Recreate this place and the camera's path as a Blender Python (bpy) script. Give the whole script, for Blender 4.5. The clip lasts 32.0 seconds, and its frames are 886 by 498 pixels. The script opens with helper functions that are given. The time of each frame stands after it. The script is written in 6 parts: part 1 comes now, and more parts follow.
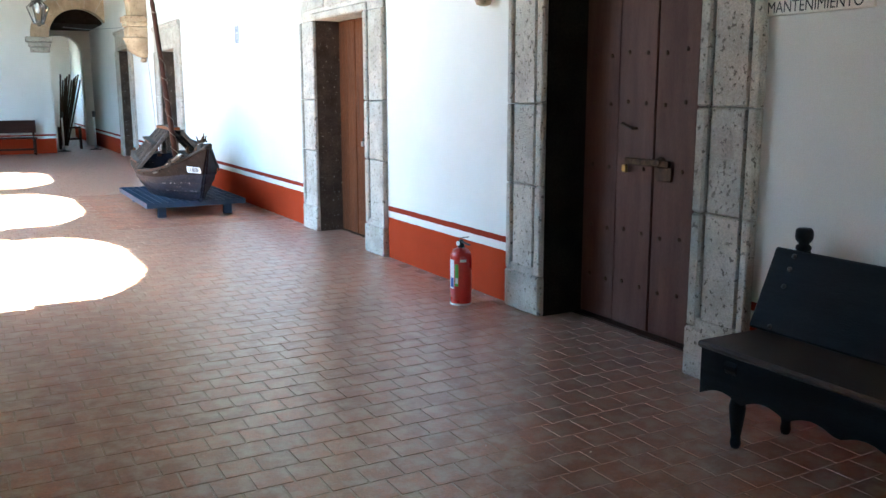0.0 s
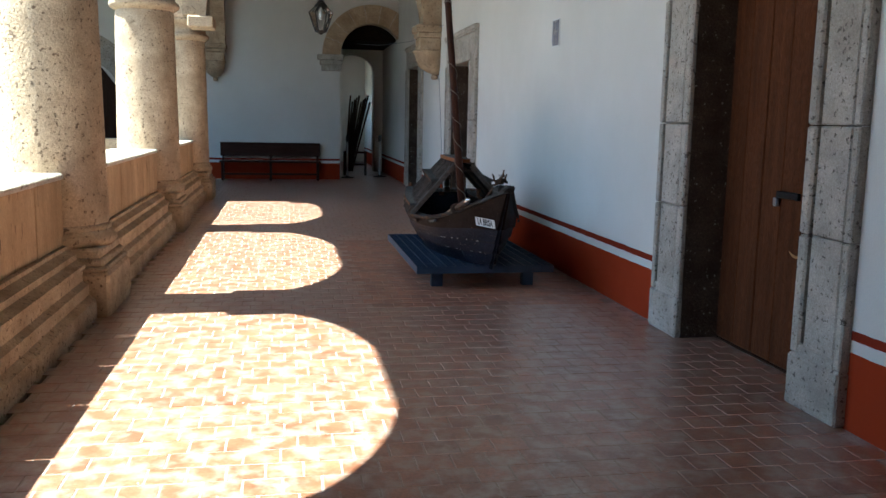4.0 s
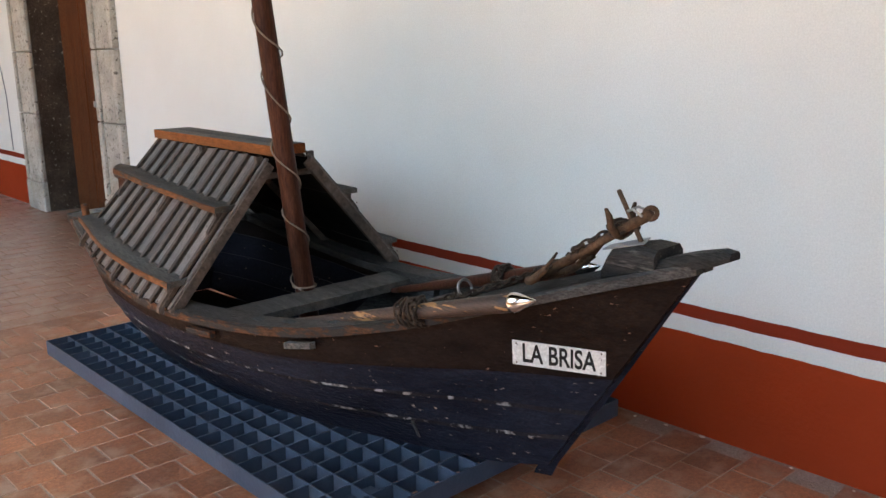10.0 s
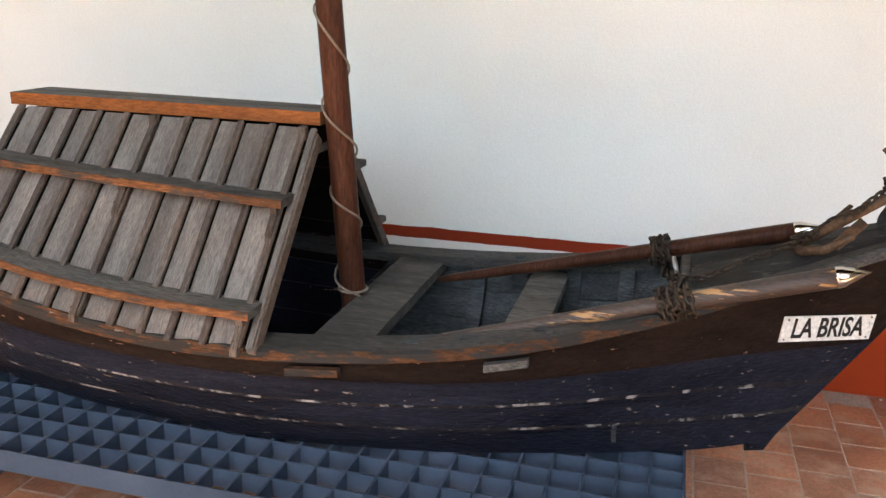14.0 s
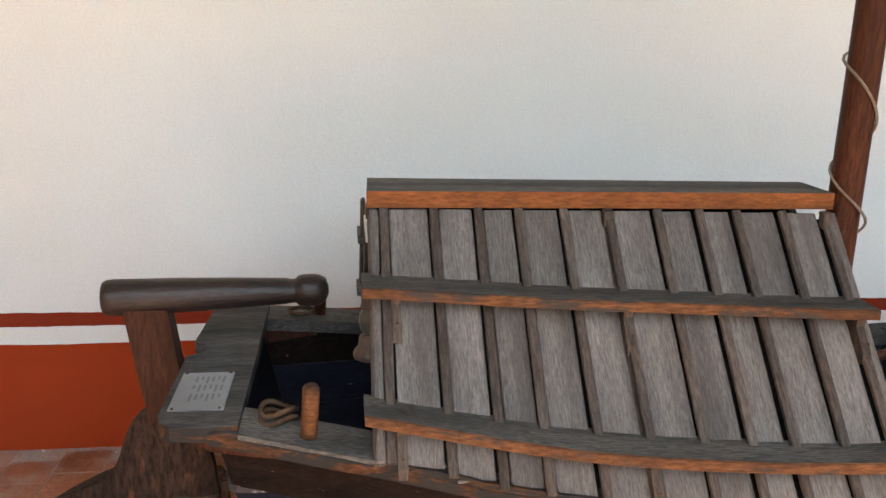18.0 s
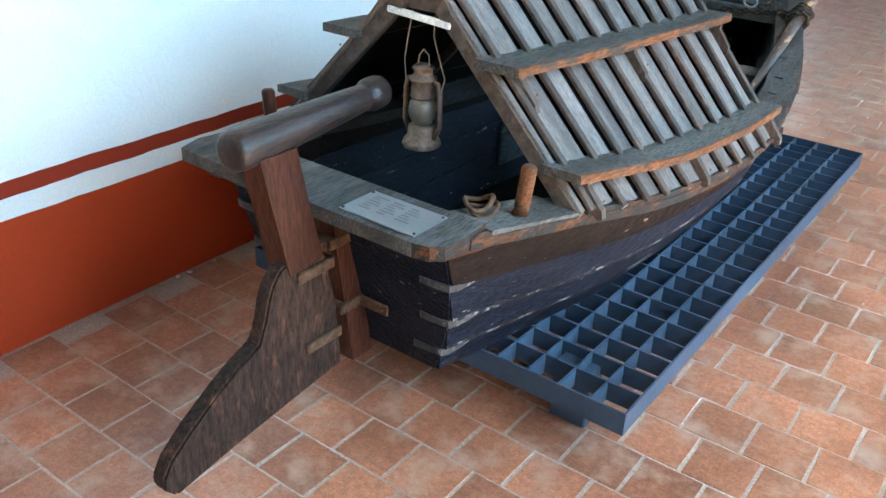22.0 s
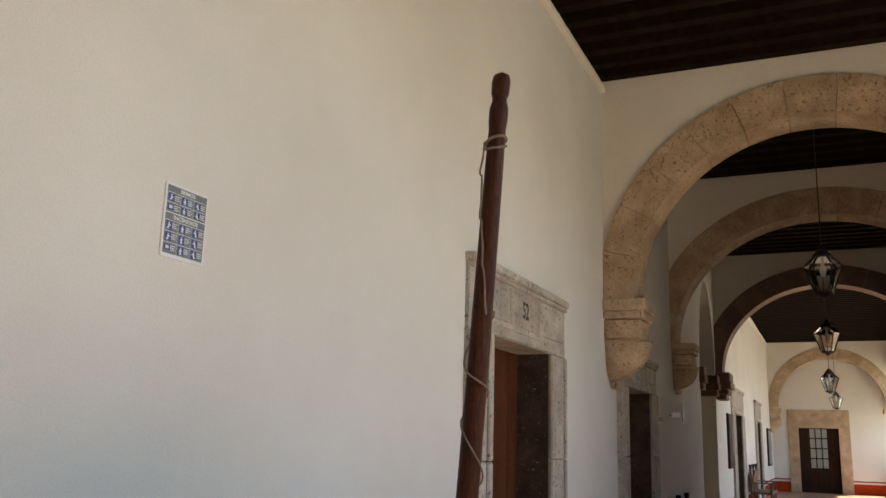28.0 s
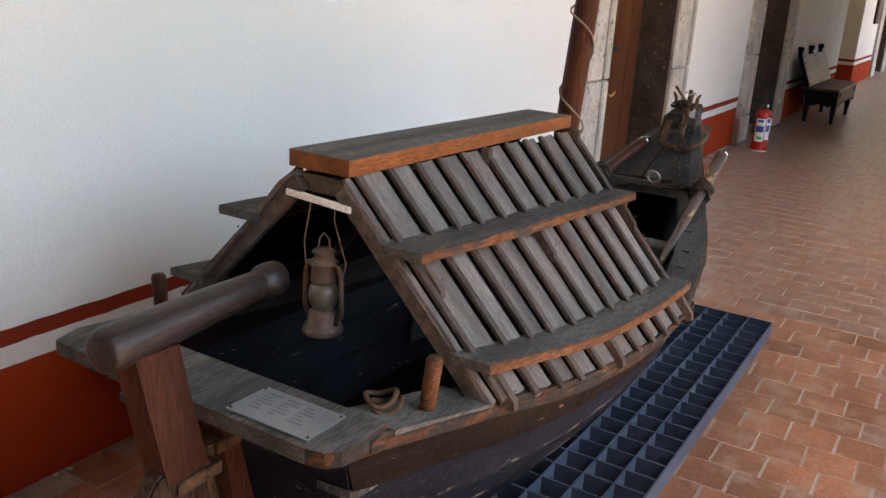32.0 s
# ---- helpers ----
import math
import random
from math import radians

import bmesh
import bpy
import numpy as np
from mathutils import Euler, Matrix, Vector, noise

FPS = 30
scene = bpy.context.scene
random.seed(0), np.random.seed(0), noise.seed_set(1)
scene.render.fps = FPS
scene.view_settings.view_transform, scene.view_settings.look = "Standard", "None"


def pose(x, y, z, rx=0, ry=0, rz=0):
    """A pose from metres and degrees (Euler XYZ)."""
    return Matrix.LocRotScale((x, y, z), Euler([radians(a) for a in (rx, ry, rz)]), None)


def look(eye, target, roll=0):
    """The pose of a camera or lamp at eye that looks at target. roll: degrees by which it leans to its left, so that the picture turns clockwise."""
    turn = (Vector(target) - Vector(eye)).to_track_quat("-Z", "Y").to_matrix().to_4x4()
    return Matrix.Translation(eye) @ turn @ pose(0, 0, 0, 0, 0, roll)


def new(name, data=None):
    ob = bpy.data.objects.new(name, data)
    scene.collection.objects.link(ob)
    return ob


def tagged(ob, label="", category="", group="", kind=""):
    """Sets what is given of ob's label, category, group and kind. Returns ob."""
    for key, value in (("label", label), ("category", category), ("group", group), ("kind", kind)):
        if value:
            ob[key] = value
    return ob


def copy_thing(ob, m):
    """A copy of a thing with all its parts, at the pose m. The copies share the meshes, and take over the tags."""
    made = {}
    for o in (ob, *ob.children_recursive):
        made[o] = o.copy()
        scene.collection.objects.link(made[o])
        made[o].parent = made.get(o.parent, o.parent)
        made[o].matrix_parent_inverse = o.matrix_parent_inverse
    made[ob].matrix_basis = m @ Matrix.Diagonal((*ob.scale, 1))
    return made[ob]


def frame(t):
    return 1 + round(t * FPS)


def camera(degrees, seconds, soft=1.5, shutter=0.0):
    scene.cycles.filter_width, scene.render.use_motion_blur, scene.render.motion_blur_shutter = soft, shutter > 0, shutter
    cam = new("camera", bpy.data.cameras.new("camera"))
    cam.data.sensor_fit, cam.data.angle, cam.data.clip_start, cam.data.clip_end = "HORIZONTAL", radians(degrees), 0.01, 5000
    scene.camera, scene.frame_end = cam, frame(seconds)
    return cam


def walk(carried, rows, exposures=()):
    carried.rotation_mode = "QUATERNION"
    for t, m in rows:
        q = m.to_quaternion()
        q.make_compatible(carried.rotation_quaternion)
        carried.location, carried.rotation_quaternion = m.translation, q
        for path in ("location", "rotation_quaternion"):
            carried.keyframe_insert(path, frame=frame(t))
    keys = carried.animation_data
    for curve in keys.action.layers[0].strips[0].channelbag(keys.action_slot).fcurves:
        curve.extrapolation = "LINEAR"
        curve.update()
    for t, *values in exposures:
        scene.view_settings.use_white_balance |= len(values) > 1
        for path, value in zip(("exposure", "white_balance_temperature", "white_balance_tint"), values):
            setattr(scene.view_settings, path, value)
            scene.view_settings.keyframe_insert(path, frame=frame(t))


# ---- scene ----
cam = camera(54.5, 32.0)
PATH = [
    (0, (-3.328, -2.757, 1.497), (-2.379, -1.033, 1.138), -0.1),
    (0.5, (-3.148, -2.379, 1.465), (-2.356, -0.575, 1.119), 0.0),
    (1, (-3.012, -1.979, 1.458), (-2.377, -0.111, 1.132), 1.2),
    (1.5, (-2.986, -1.508, 1.464), (-2.427, 0.387, 1.154), 1.6),
    (2, (-2.892, -1.074, 1.452), (-2.37, 0.832, 1.143), 1.1),
    (2.5, (-2.804, -0.602, 1.431), (-2.311, 1.311, 1.121), 1.3),
    (3, (-2.741, -0.12, 1.452), (-2.277, 1.801, 1.147), 1.1),
    (3.5, (-2.621, 0.338, 1.438), (-2.205, 2.272, 1.145), 1.1),
    (4, (-2.596, 0.821, 1.41), (-2.236, 2.766, 1.114), 1.1),
    (4.5, (-2.557, 1.307, 1.41), (-2.216, 3.255, 1.109), 1.1),
    (6.5, (-2.629, 3.265, 1.442), (-2.23, 5.2, 1.129), 0.6),
    (7, (-2.657, 3.742, 1.438), (-1.962, 5.586, 1.098), 0.9),
    (7.5, (-2.63, 4.21, 1.389), (-1.895, 6.035, 1.031), 0.2),
    (8, (-2.637, 4.666, 1.362), (-1.869, 6.478, 1.006), 0.6),
    (8.5, (-2.643, 5.094, 1.356), (-1.692, 6.808, 0.958), 0.9),
    (9, (-2.622, 5.501, 1.35), (-1.617, 7.185, 0.956), 0.9),
    (9.5, (-2.666, 5.872, 1.386), (-1.473, 7.426, 0.981), -0.4),
    (10, (-2.644, 6.202, 1.368), (-1.318, 7.631, 0.921), -0.8),
    (10.5, (-2.57, 6.48, 1.355), (-1.161, 7.812, 0.865), 0.3),
    (11, (-2.645, 6.738, 1.337), (-1.054, 7.821, 0.793), 3.2),
    (11.5, (-2.809, 6.983, 1.329), (-1.124, 7.882, 0.737), 4.5),
    (12, (-2.834, 7.197, 1.349), (-1.114, 7.99, 0.706), 4.1),
    (12.5, (-2.905, 7.369, 1.357), (-1.106, 7.98, 0.73), 4.3),
    (13, (-3.086, 7.552, 1.382), (-1.254, 8.066, 0.764), 3.5),
    (13.5, (-3.179, 7.706, 1.352), (-1.339, 8.214, 0.754), 3.2),
    (14, (-3.15, 7.933, 1.356), (-1.297, 8.429, 0.791), 1.3),
    (14.5, (-3.163, 8.23, 1.385), (-1.27, 8.64, 0.822), 1.6),
    (15, (-3.255, 8.51, 1.422), (-1.365, 8.853, 0.865), 1.7),
    (15.5, (-3.242, 8.777, 1.411), (-1.338, 9.029, 0.851), 2.1),
    (17.5, (-2.848, 9.711, 1.387), (-0.915, 9.624, 0.878), 1.3),
    (18, (-2.755, 9.928, 1.377), (-0.812, 9.695, 0.883), 1.1),
    (18.5, (-2.662, 10.144, 1.368), (-0.782, 9.674, 0.875), 1.6),
    (19, (-2.494, 10.276, 1.373), (-0.65, 9.708, 0.845), 1.3),
    (19.5, (-2.358, 10.376, 1.361), (-0.631, 9.578, 0.745), 1.8),
    (20, (-2.348, 10.641, 1.358), (-0.772, 9.632, 0.655), 4.4),
    (20.5, (-2.327, 10.852, 1.352), (-0.923, 9.82, 0.371), 5.7),
    (21, (-2.18, 10.994, 1.364), (-0.859, 9.903, 0.332), 4.4),
    (21.5, (-2.063, 11.175, 1.403), (-0.982, 9.839, 0.38), 2.4),
    (22, (-2.058, 11.372, 1.395), (-1.027, 9.941, 0.451), 2.5),
    (22.5, (-2.05, 11.395, 1.401), (-1.023, 9.917, 0.529), 2.4),
    (23, (-2.049, 11.385, 1.411), (-1.025, 9.891, 0.562), 2.6),
    (23.5, (-2.046, 11.334, 1.411), (-1.013, 9.822, 0.607), 2.0),
    (24, (-2.042, 11.326, 1.416), (-1.015, 9.763, 0.709), 1.2),
    (24.5, (-2.02, 11.311, 1.419), (-1.039, 9.657, 0.871), 0.9),
    (25, (-2.022, 11.306, 1.45), (-1.134, 9.547, 1.105), 1.6),
    (25.5, (-2.025, 11.303, 1.466), (-1.146, 9.513, 1.308), 1.2),
    (26, (-2.041, 11.349, 1.53), (-1.176, 9.546, 1.52), 1.5),
    (26.5, (-2.042, 11.352, 1.545), (-1.205, 9.56, 1.735), 1.5),
    (28.5, (-2.043, 11.357, 1.56), (-1.24, 9.578, 1.995), 1.5),
    (29, (-2.041, 11.355, 1.562), (-1.167, 9.581, 1.859), 2.2),
    (29.5, (-2.04, 11.341, 1.554), (-1.136, 9.561, 1.677), 2.7),
    (30, (-2.043, 11.347, 1.519), (-1.124, 9.57, 1.517), 2.6),
    (30.5, (-2.03, 11.333, 1.495), (-1.101, 9.57, 1.375), 2.7),
    (31, (-2.01, 11.275, 1.49), (-1.058, 9.557, 1.199), 2.6),
    (31.5, (-2.022, 11.274, 1.445), (-1.058, 9.595, 1.0), 3.1),
    (32, (-2.018, 11.247, 1.408), (-1.044, 9.614, 0.817), 3.5),
]
EXPOSURES = [(0, 4.65, 5400, -11), (2, 3.77, 5560, -9), (3, 3.03, 5560, -8), (4, 2.43, 5670, -7), (7, 2.45, 5990, -4), (8, 2.53, 6280, -6), (9, 2.85, 6760, 1), (10, 3.43, 7370, 2), (11, 3.8, 7660, 2), (12, 4.0, 7950, 3), (13, 3.9, 8190, 3), (15, 3.8, 8210, 3), (18, 3.58, 8140, 3), (19, 3.73, 8030, 3), (20, 4.23, 7820, 1), (21, 4.85, 5600, -17), (22, 4.7, 5600, -17), (23, 4.4, 7170, -3), (24, 4.2, 7410, 4), (25, 3.5, 7180, 6), (26, 2.85, 7410, 8), (28.5, 2.62, 7070, -1), (30, 2.8, 7640, 5), (31, 3.2, 7640, 5), (32, 3.7, 7520, 3)]
walk(cam, [(t, look(eye, target, roll)) for t, eye, target, roll in PATH], EXPOSURES)

# ---- world, sun ----
SUN_EL, SUN_AZ = 60.8, 270.0
world = bpy.data.worlds.new("world")
scene.world = world
world.use_nodes = True
sky = world.node_tree.nodes.new("ShaderNodeTexSky")
sky.sky_type, sky.sun_disc = "NISHITA", False
sky.sun_elevation, sky.sun_rotation = radians(SUN_EL), radians(SUN_AZ)
world.node_tree.links.new(sky.outputs[0], world.node_tree.nodes["Background"].inputs[0])
world.node_tree.nodes["Background"].inputs[1].default_value = 0.1
sun = new("sun", bpy.data.lights.new("sun", "SUN"))
sun.data.energy, sun.data.angle, sun.data.color = 5.0, radians(0.5), (1.0, 0.95, 0.87)
sun.matrix_world = look((-10, 6, 10 * math.tan(radians(SUN_EL))), (0, 6, 0))


# ---- materials ----
def material(name, dark, light, rough=0.7, big=1.2, fine=45.0, bump=0.2, metal=0.0, stretch=(1, 1, 1), vary=0.0,
             spot=None, spots=0.0, spot_size=9.0, island=False, gloss_vary=0.1, placed=False, pits=0.0, spec=0.5, coat=0.0, soft=0.03, grain=0.4, fleck=None):
    """A surface with two scales of variation between two colours, fine relief, and optional worn spots."""
    m = bpy.data.materials.new(name)
    m.use_nodes = True
    n, l = m.node_tree.nodes, m.node_tree.links
    bsdf = n["Principled BSDF"]
    co = n.new("ShaderNodeTexCoord")
    mp = n.new("ShaderNodeMapping")
    mp.inputs["Scale"].default_value = stretch
    l.new(n.new("ShaderNodeNewGeometry").outputs["Position"] if placed else co.outputs["Object"], mp.inputs[0])

    def tex(scale, detail, ways=None):
        t = n.new("ShaderNodeTexNoise")
        t.inputs["Scale"].default_value, t.inputs["Detail"].default_value = scale, detail
        t.inputs["Roughness"].default_value = 0.6
        l.new(mp.outputs[0], t.inputs["Vector"])
        return t.outputs["Fac"]

    def ramp(src, a, b):
        r = n.new("ShaderNodeMapRange")
        r.inputs["From Min"].default_value, r.inputs["From Max"].default_value = a, b
        l.new(src, r.inputs["Value"])
        return r.outputs[0]

    def mix(f, a, b, kind="MIX"):
        x = n.new("ShaderNodeMix")
        x.data_type, x.blend_type = "RGBA", kind
        for s, v in ((x.inputs[0], f), (x.inputs[6], a), (x.inputs[7], b)):
            if hasattr(v, "links"):
                l.new(v, s)
            else:
                s.default_value = v if isinstance(v, float) else (*v, 1)
        return x.outputs[2]

    large, small = tex(big, 4.0), tex(fine, 3.0)
    colour = mix(ramp(large, 0.3, 0.7), dark, light)
    colour = mix(ramp(small, 0.36, 0.64), colour, mix(grain, colour, tuple(0.55 * v for v in dark)))
    fleck = (0.05 if grain <= 0.12 else 0.16) if fleck is None else fleck
    speck = n.new("ShaderNodeMapRange")
    speck.inputs["From Min"].default_value, speck.inputs["From Max"].default_value = 0.33, 0.67
    speck.inputs["To Min"].default_value, speck.inputs["To Max"].default_value = 1 - fleck, 1 + fleck
    l.new(tex(fine * 2.7, 2.0), speck.inputs["Value"])
    colour = mix(1.0, colour, speck.outputs[0], "MULTIPLY")
    if vary:
        info = n.new("ShaderNodeNewGeometry" if island else "ShaderNodeObjectInfo")
        hsv = n.new("ShaderNodeHueSaturation")
        l.new(colour, hsv.inputs["Color"])
        rnd = info.outputs["Random Per Island"] if island else info.outputs["Random"]
        r = n.new("ShaderNodeMapRange")
        r.inputs["To Min"].default_value, r.inputs["To Max"].default_value = 1 - vary, 1 + vary
        l.new(rnd, r.inputs["Value"])
        l.new(r.outputs[0], hsv.inputs["Value"])
        colour = hsv.outputs[0]
    if spot:
        worn = ramp(tex(spot_size, 6.0), 1.0 - spots, 1.0 + soft - spots)
        colour = mix(worn, colour, spot)
    l.new(colour, bsdf.inputs["Base Color"])
    rr = n.new("ShaderNodeMapRange")
    rr.inputs["To Min"].default_value, rr.inputs["To Max"].default_value = max(rough - gloss_vary, 0.03), min(rough + gloss_vary, 1)
    l.new(large, rr.inputs["Value"])
    l.new(rr.outputs[0], bsdf.inputs["Roughness"])
    bsdf.inputs["Metallic"].default_value = metal
    bsdf.inputs["Specular IOR Level"].default_value = spec
    bsdf.inputs["IOR"].default_value = 1.25 if spec <= 0.3 else 1.5
    bsdf.inputs["Coat Weight"].default_value, bsdf.inputs["Coat Roughness"].default_value = coat, 0.32
    if bump:
        bp = n.new("ShaderNodeBump")
        bp.inputs["Strength"].default_value, bp.inputs["Distance"].default_value = bump, 0.01
        l.new(small, bp.inputs["Height"])
        if pits:
            deep = n.new("ShaderNodeMath")
            deep.operation = "MULTIPLY_ADD"
            deep.inputs[1].default_value = -pits
            l.new(worn, deep.inputs[0]), l.new(small, deep.inputs[2])
            l.new(deep.outputs[0], bp.inputs["Height"])
        l.new(bp.outputs[0], bsdf.inputs["Normal"])
    return m


def wall_material():
    """Lime-washed wall, with a hand-painted red dado, a white and a red line."""
    m = material("lime_wash", (0.66, 0.64, 0.60), (0.74, 0.725, 0.69), 0.9, 0.8, 60, 0.12, grain=0.04, spec=0.15)
    n, l = m.node_tree.nodes, m.node_tree.links
    bsdf = n["Principled BSDF"]
    white = bsdf.inputs["Base Color"].links[0].from_socket
    geo = n.new("ShaderNodeNewGeometry")
    sep = n.new("ShaderNodeSeparateXYZ")
    l.new(geo.outputs["Position"], sep.inputs[0])
    wob = n.new("ShaderNodeTexNoise")
    wob.inputs["Scale"].default_value = 7.0
    l.new(geo.outputs["Position"], wob.inputs["Vector"])
    off = n.new("ShaderNodeMath")
    off.operation = "MULTIPLY_ADD"
    off.inputs[1].default_value, off.inputs[2].default_value = 0.012, -0.006
    l.new(wob.outputs["Fac"], off.inputs[0])
    z = n.new("ShaderNodeMath")
    l.new(sep.outputs["Z"], z.inputs[0])
    l.new(off.outputs[0], z.inputs[1])
    red_noise = n.new("ShaderNodeTexNoise")
    red_noise.inputs["Scale"].default_value, red_noise.inputs["Detail"].default_value = 2.5, 6
    l.new(geo.outputs["Position"], red_noise.inputs["Vector"])
    red = n.new("ShaderNodeMix")
    red.data_type = "RGBA"
    red.inputs[6].default_value, red.inputs[7].default_value = (0.28, 0.034, 0.012, 1), (0.36, 0.05, 0.017, 1)
    l.new(red_noise.outputs["Fac"], red.inputs[0])

    def below(edge):
        s = n.new("ShaderNodeMath")
        s.operation = "LESS_THAN"
        s.inputs[1].default_value = edge
        l.new(z.outputs[0], s.inputs[0])
        return s.outputs[0]

    def layer(f, a, b):
        x = n.new("ShaderNodeMix")
        x.data_type = "RGBA"
        l.new(f, x.inputs[0]), l.new(a, x.inputs[6])
        if isinstance(b, tuple):
            x.inputs[7].default_value = b
        else:
            l.new(b, x.inputs[7])
        return x.outputs[2]

    c = layer(below(0.478), white, (0.22, 0.03, 0.015, 1))
    c = layer(below(0.432), c, white)
    c = layer(below(0.372), c, red.outputs[2])
    l.new(c, bsdf.inputs["Base Color"])
    return m


LIME = wall_material()
PLASTER = material("pale_plaster", (0.70, 0.66, 0.58), (0.79, 0.76, 0.70), 0.9, 0.8, 60, 0.12, grain=0.12)
STONE = material("grey_stone", (0.35, 0.315, 0.27), (0.57, 0.52, 0.45), 0.85, 5, 70, 0.8, vary=0.1, spot=(0.15, 0.13, 0.11), spots=0.40, spot_size=34, pits=0.7, grain=0.3)
WARM = material("warm_stone", (0.37, 0.26, 0.165), (0.62, 0.475, 0.325), 0.88, 4, 55, 0.9, vary=0.1, spot=(0.19, 0.125, 0.08), spots=0.40, spot_size=34, pits=0.8, grain=0.3)
PANEL_STONE = material("streaked_stone", (0.36, 0.235, 0.13), (0.60, 0.425, 0.26), 0.88, 1.5, 30, 0.8, stretch=(2.5, 2.5, 0.6), vary=0.1, spot=(0.17, 0.10, 0.06), spots=0.365, spot_size=9, grain=0.25)
COPING = material("bleached_stone", (0.50, 0.45, 0.38), (0.68, 0.63, 0.55), 0.9, 6, 40, 1.0, vary=0.08, spot=(0.25, 0.2, 0.15), spots=0.4, spot_size=30, pits=0.8, grain=0.3)
TILE = material("clay_tile", (0.2464, 0.09184, 0.04816), (0.4816, 0.2016, 0.1075), 0.42, 4, 60, 0.2, vary=0.24, spot=(0.42, 0.265, 0.185), spots=0.5, spot_size=9, placed=True, gloss_vary=0.12, spec=0.4, coat=0.45, soft=0.2, grain=0.45, fleck=0.2)
TILES = material("clay_tiles", (0.22, 0.082, 0.043), (0.43, 0.18, 0.096), 0.42, 4, 60, 0.2, vary=0.15, spot=(0.36, 0.255, 0.2), spots=0.56, spot_size=9, island=True, placed=True, gloss_vary=0.12, spec=0.4, coat=0.9, soft=0.2, grain=0.45)
GROUT = material("grout", (0.36, 0.275, 0.225), (0.52, 0.42, 0.36), 0.9, 5, 80, 0.4)
GROUND = material("courtyard_ground", (0.15, 0.14, 0.115), (0.25, 0.225, 0.185), 0.9, 1, 30, 0.3)
DOOR = material("brown_door_paint", (0.085, 0.030, 0.014), (0.17, 0.064, 0.030), 0.5, 3, 60, 0.25, stretch=(6, 6, 0.5), vary=0.12, spec=0.12, grain=0.8)
OLD_DOOR = material("old_door_wood", (0.035, 0.019, 0.013), (0.075, 0.040, 0.027), 0.55, 3, 60, 0.3, stretch=(6, 6, 0.5), vary=0.15, spec=0.15, grain=0.8)
WORN_DOOR = material("worn_brown_door_paint", (0.085, 0.040, 0.030), (0.135, 0.072, 0.056), 0.5, 2, 50, 0.25, stretch=(6, 6, 0.7), vary=0.12, spec=0.25, grain=0.35)
CEILING = material("dark_ceiling_wood", (0.010, 0.007, 0.005), (0.022, 0.015, 0.010), 0.7, 3, 50, 0.3, stretch=(4, 0.4, 4), spec=0.08)
HULL = material("black_hull_paint", (0.0058, 0.0072, 0.0125), (0.019, 0.0215, 0.034), 0.42, 5, 55, 0.45, stretch=(1.5, 0.5, 2.2), spot=(0.24, 0.2, 0.17), spots=0.335, spot_size=38, spec=0.2, grain=0.45)
HULL_TOP = material("brown_black_hull_paint", (0.0078, 0.0052, 0.0047), (0.023, 0.0145, 0.0115), 0.5, 6, 50, 0.35, stretch=(1.5, 0.5, 2), spot=(0.2, 0.12, 0.09), spots=0.33, spot_size=40, spec=0.12, grain=0.4)
STRAP = material("dark_iron_strap", (0.022, 0.022, 0.026), (0.07, 0.068, 0.07), 0.45, 20, 90, 0.4, spot=(0.22, 0.21, 0.2), spots=0.42, spot_size=30, spec=0.4, soft=0.1)
FOREDECK = material("black_grey_deck_wood", (0.013, 0.0125, 0.0125), (0.05, 0.047, 0.045), 0.6, 4, 70, 0.5, stretch=(4, 0.35, 4), vary=0.12, spec=0.25, grain=0.6, spot=(0.12, 0.11, 0.1), spots=0.4, spot_size=18, soft=0.12)
CHAIN = material("dark_rusty_chain", (0.03, 0.022, 0.018), (0.095, 0.068, 0.052), 0.6, 20, 90, 0.5, metal=0.5, spec=0.3)
RAIL = material("dark_grey_rail_wood", (0.033, 0.031, 0.03), (0.105, 0.097, 0.09), 0.68, 4, 70, 0.5, stretch=(4, 0.35, 4), vary=0.15, spec=0.25, grain=0.7, fleck=0.25)
DECK = material("weathered_grey_wood", (0.055, 0.052, 0.049), (0.175, 0.165, 0.153), 0.72, 4, 70, 0.5, stretch=(4, 0.35, 4), vary=0.15, spec=0.25, grain=0.75, fleck=0.25)
ROOF = material("grey_brown_board", (0.118, 0.101, 0.091), (0.25, 0.22, 0.2), 0.75, 4, 60, 0.4, stretch=(0.6, 5, 0.6), vary=0.18, spec=0.25, grain=0.55, fleck=0.22)
BATTEN = material("brown_batten", (0.06, 0.047, 0.04), (0.15, 0.117, 0.098), 0.7, 6, 60, 0.4, stretch=(0.6, 4, 0.6), vary=0.25, spec=0.25, grain=0.6)
EDGE = material("worn_orange_wood", (0.1235, 0.0425, 0.016), (0.266, 0.0918, 0.0304), 0.5, 6, 60, 0.4, stretch=(3, 0.5, 3), vary=0.1, spec=0.3, grain=0.55)
MAST = material("dark_red_wood", (0.0396, 0.0143, 0.0088), (0.0902, 0.033, 0.0198), 0.42, 4, 50, 0.2, stretch=(3, 3, 0.4), spec=0.3, grain=0.7)
RUST = material("rusty_iron", (0.062, 0.03875, 0.0279), (0.1705, 0.1008, 0.062), 0.75, 20, 90, 0.5, metal=0.4, spec=0.25)
STEEL = material("blue_grey_steel_paint", (0.04, 0.058, 0.088), (0.064, 0.088, 0.13), 0.4, 4, 60, 0.1, spec=0.3, grain=0.12)
BLACK = material("black_paint", (0.012, 0.012, 0.013), (0.024, 0.023, 0.023), 0.45, 4, 60, 0.2, spec=0.3, grain=0.12)


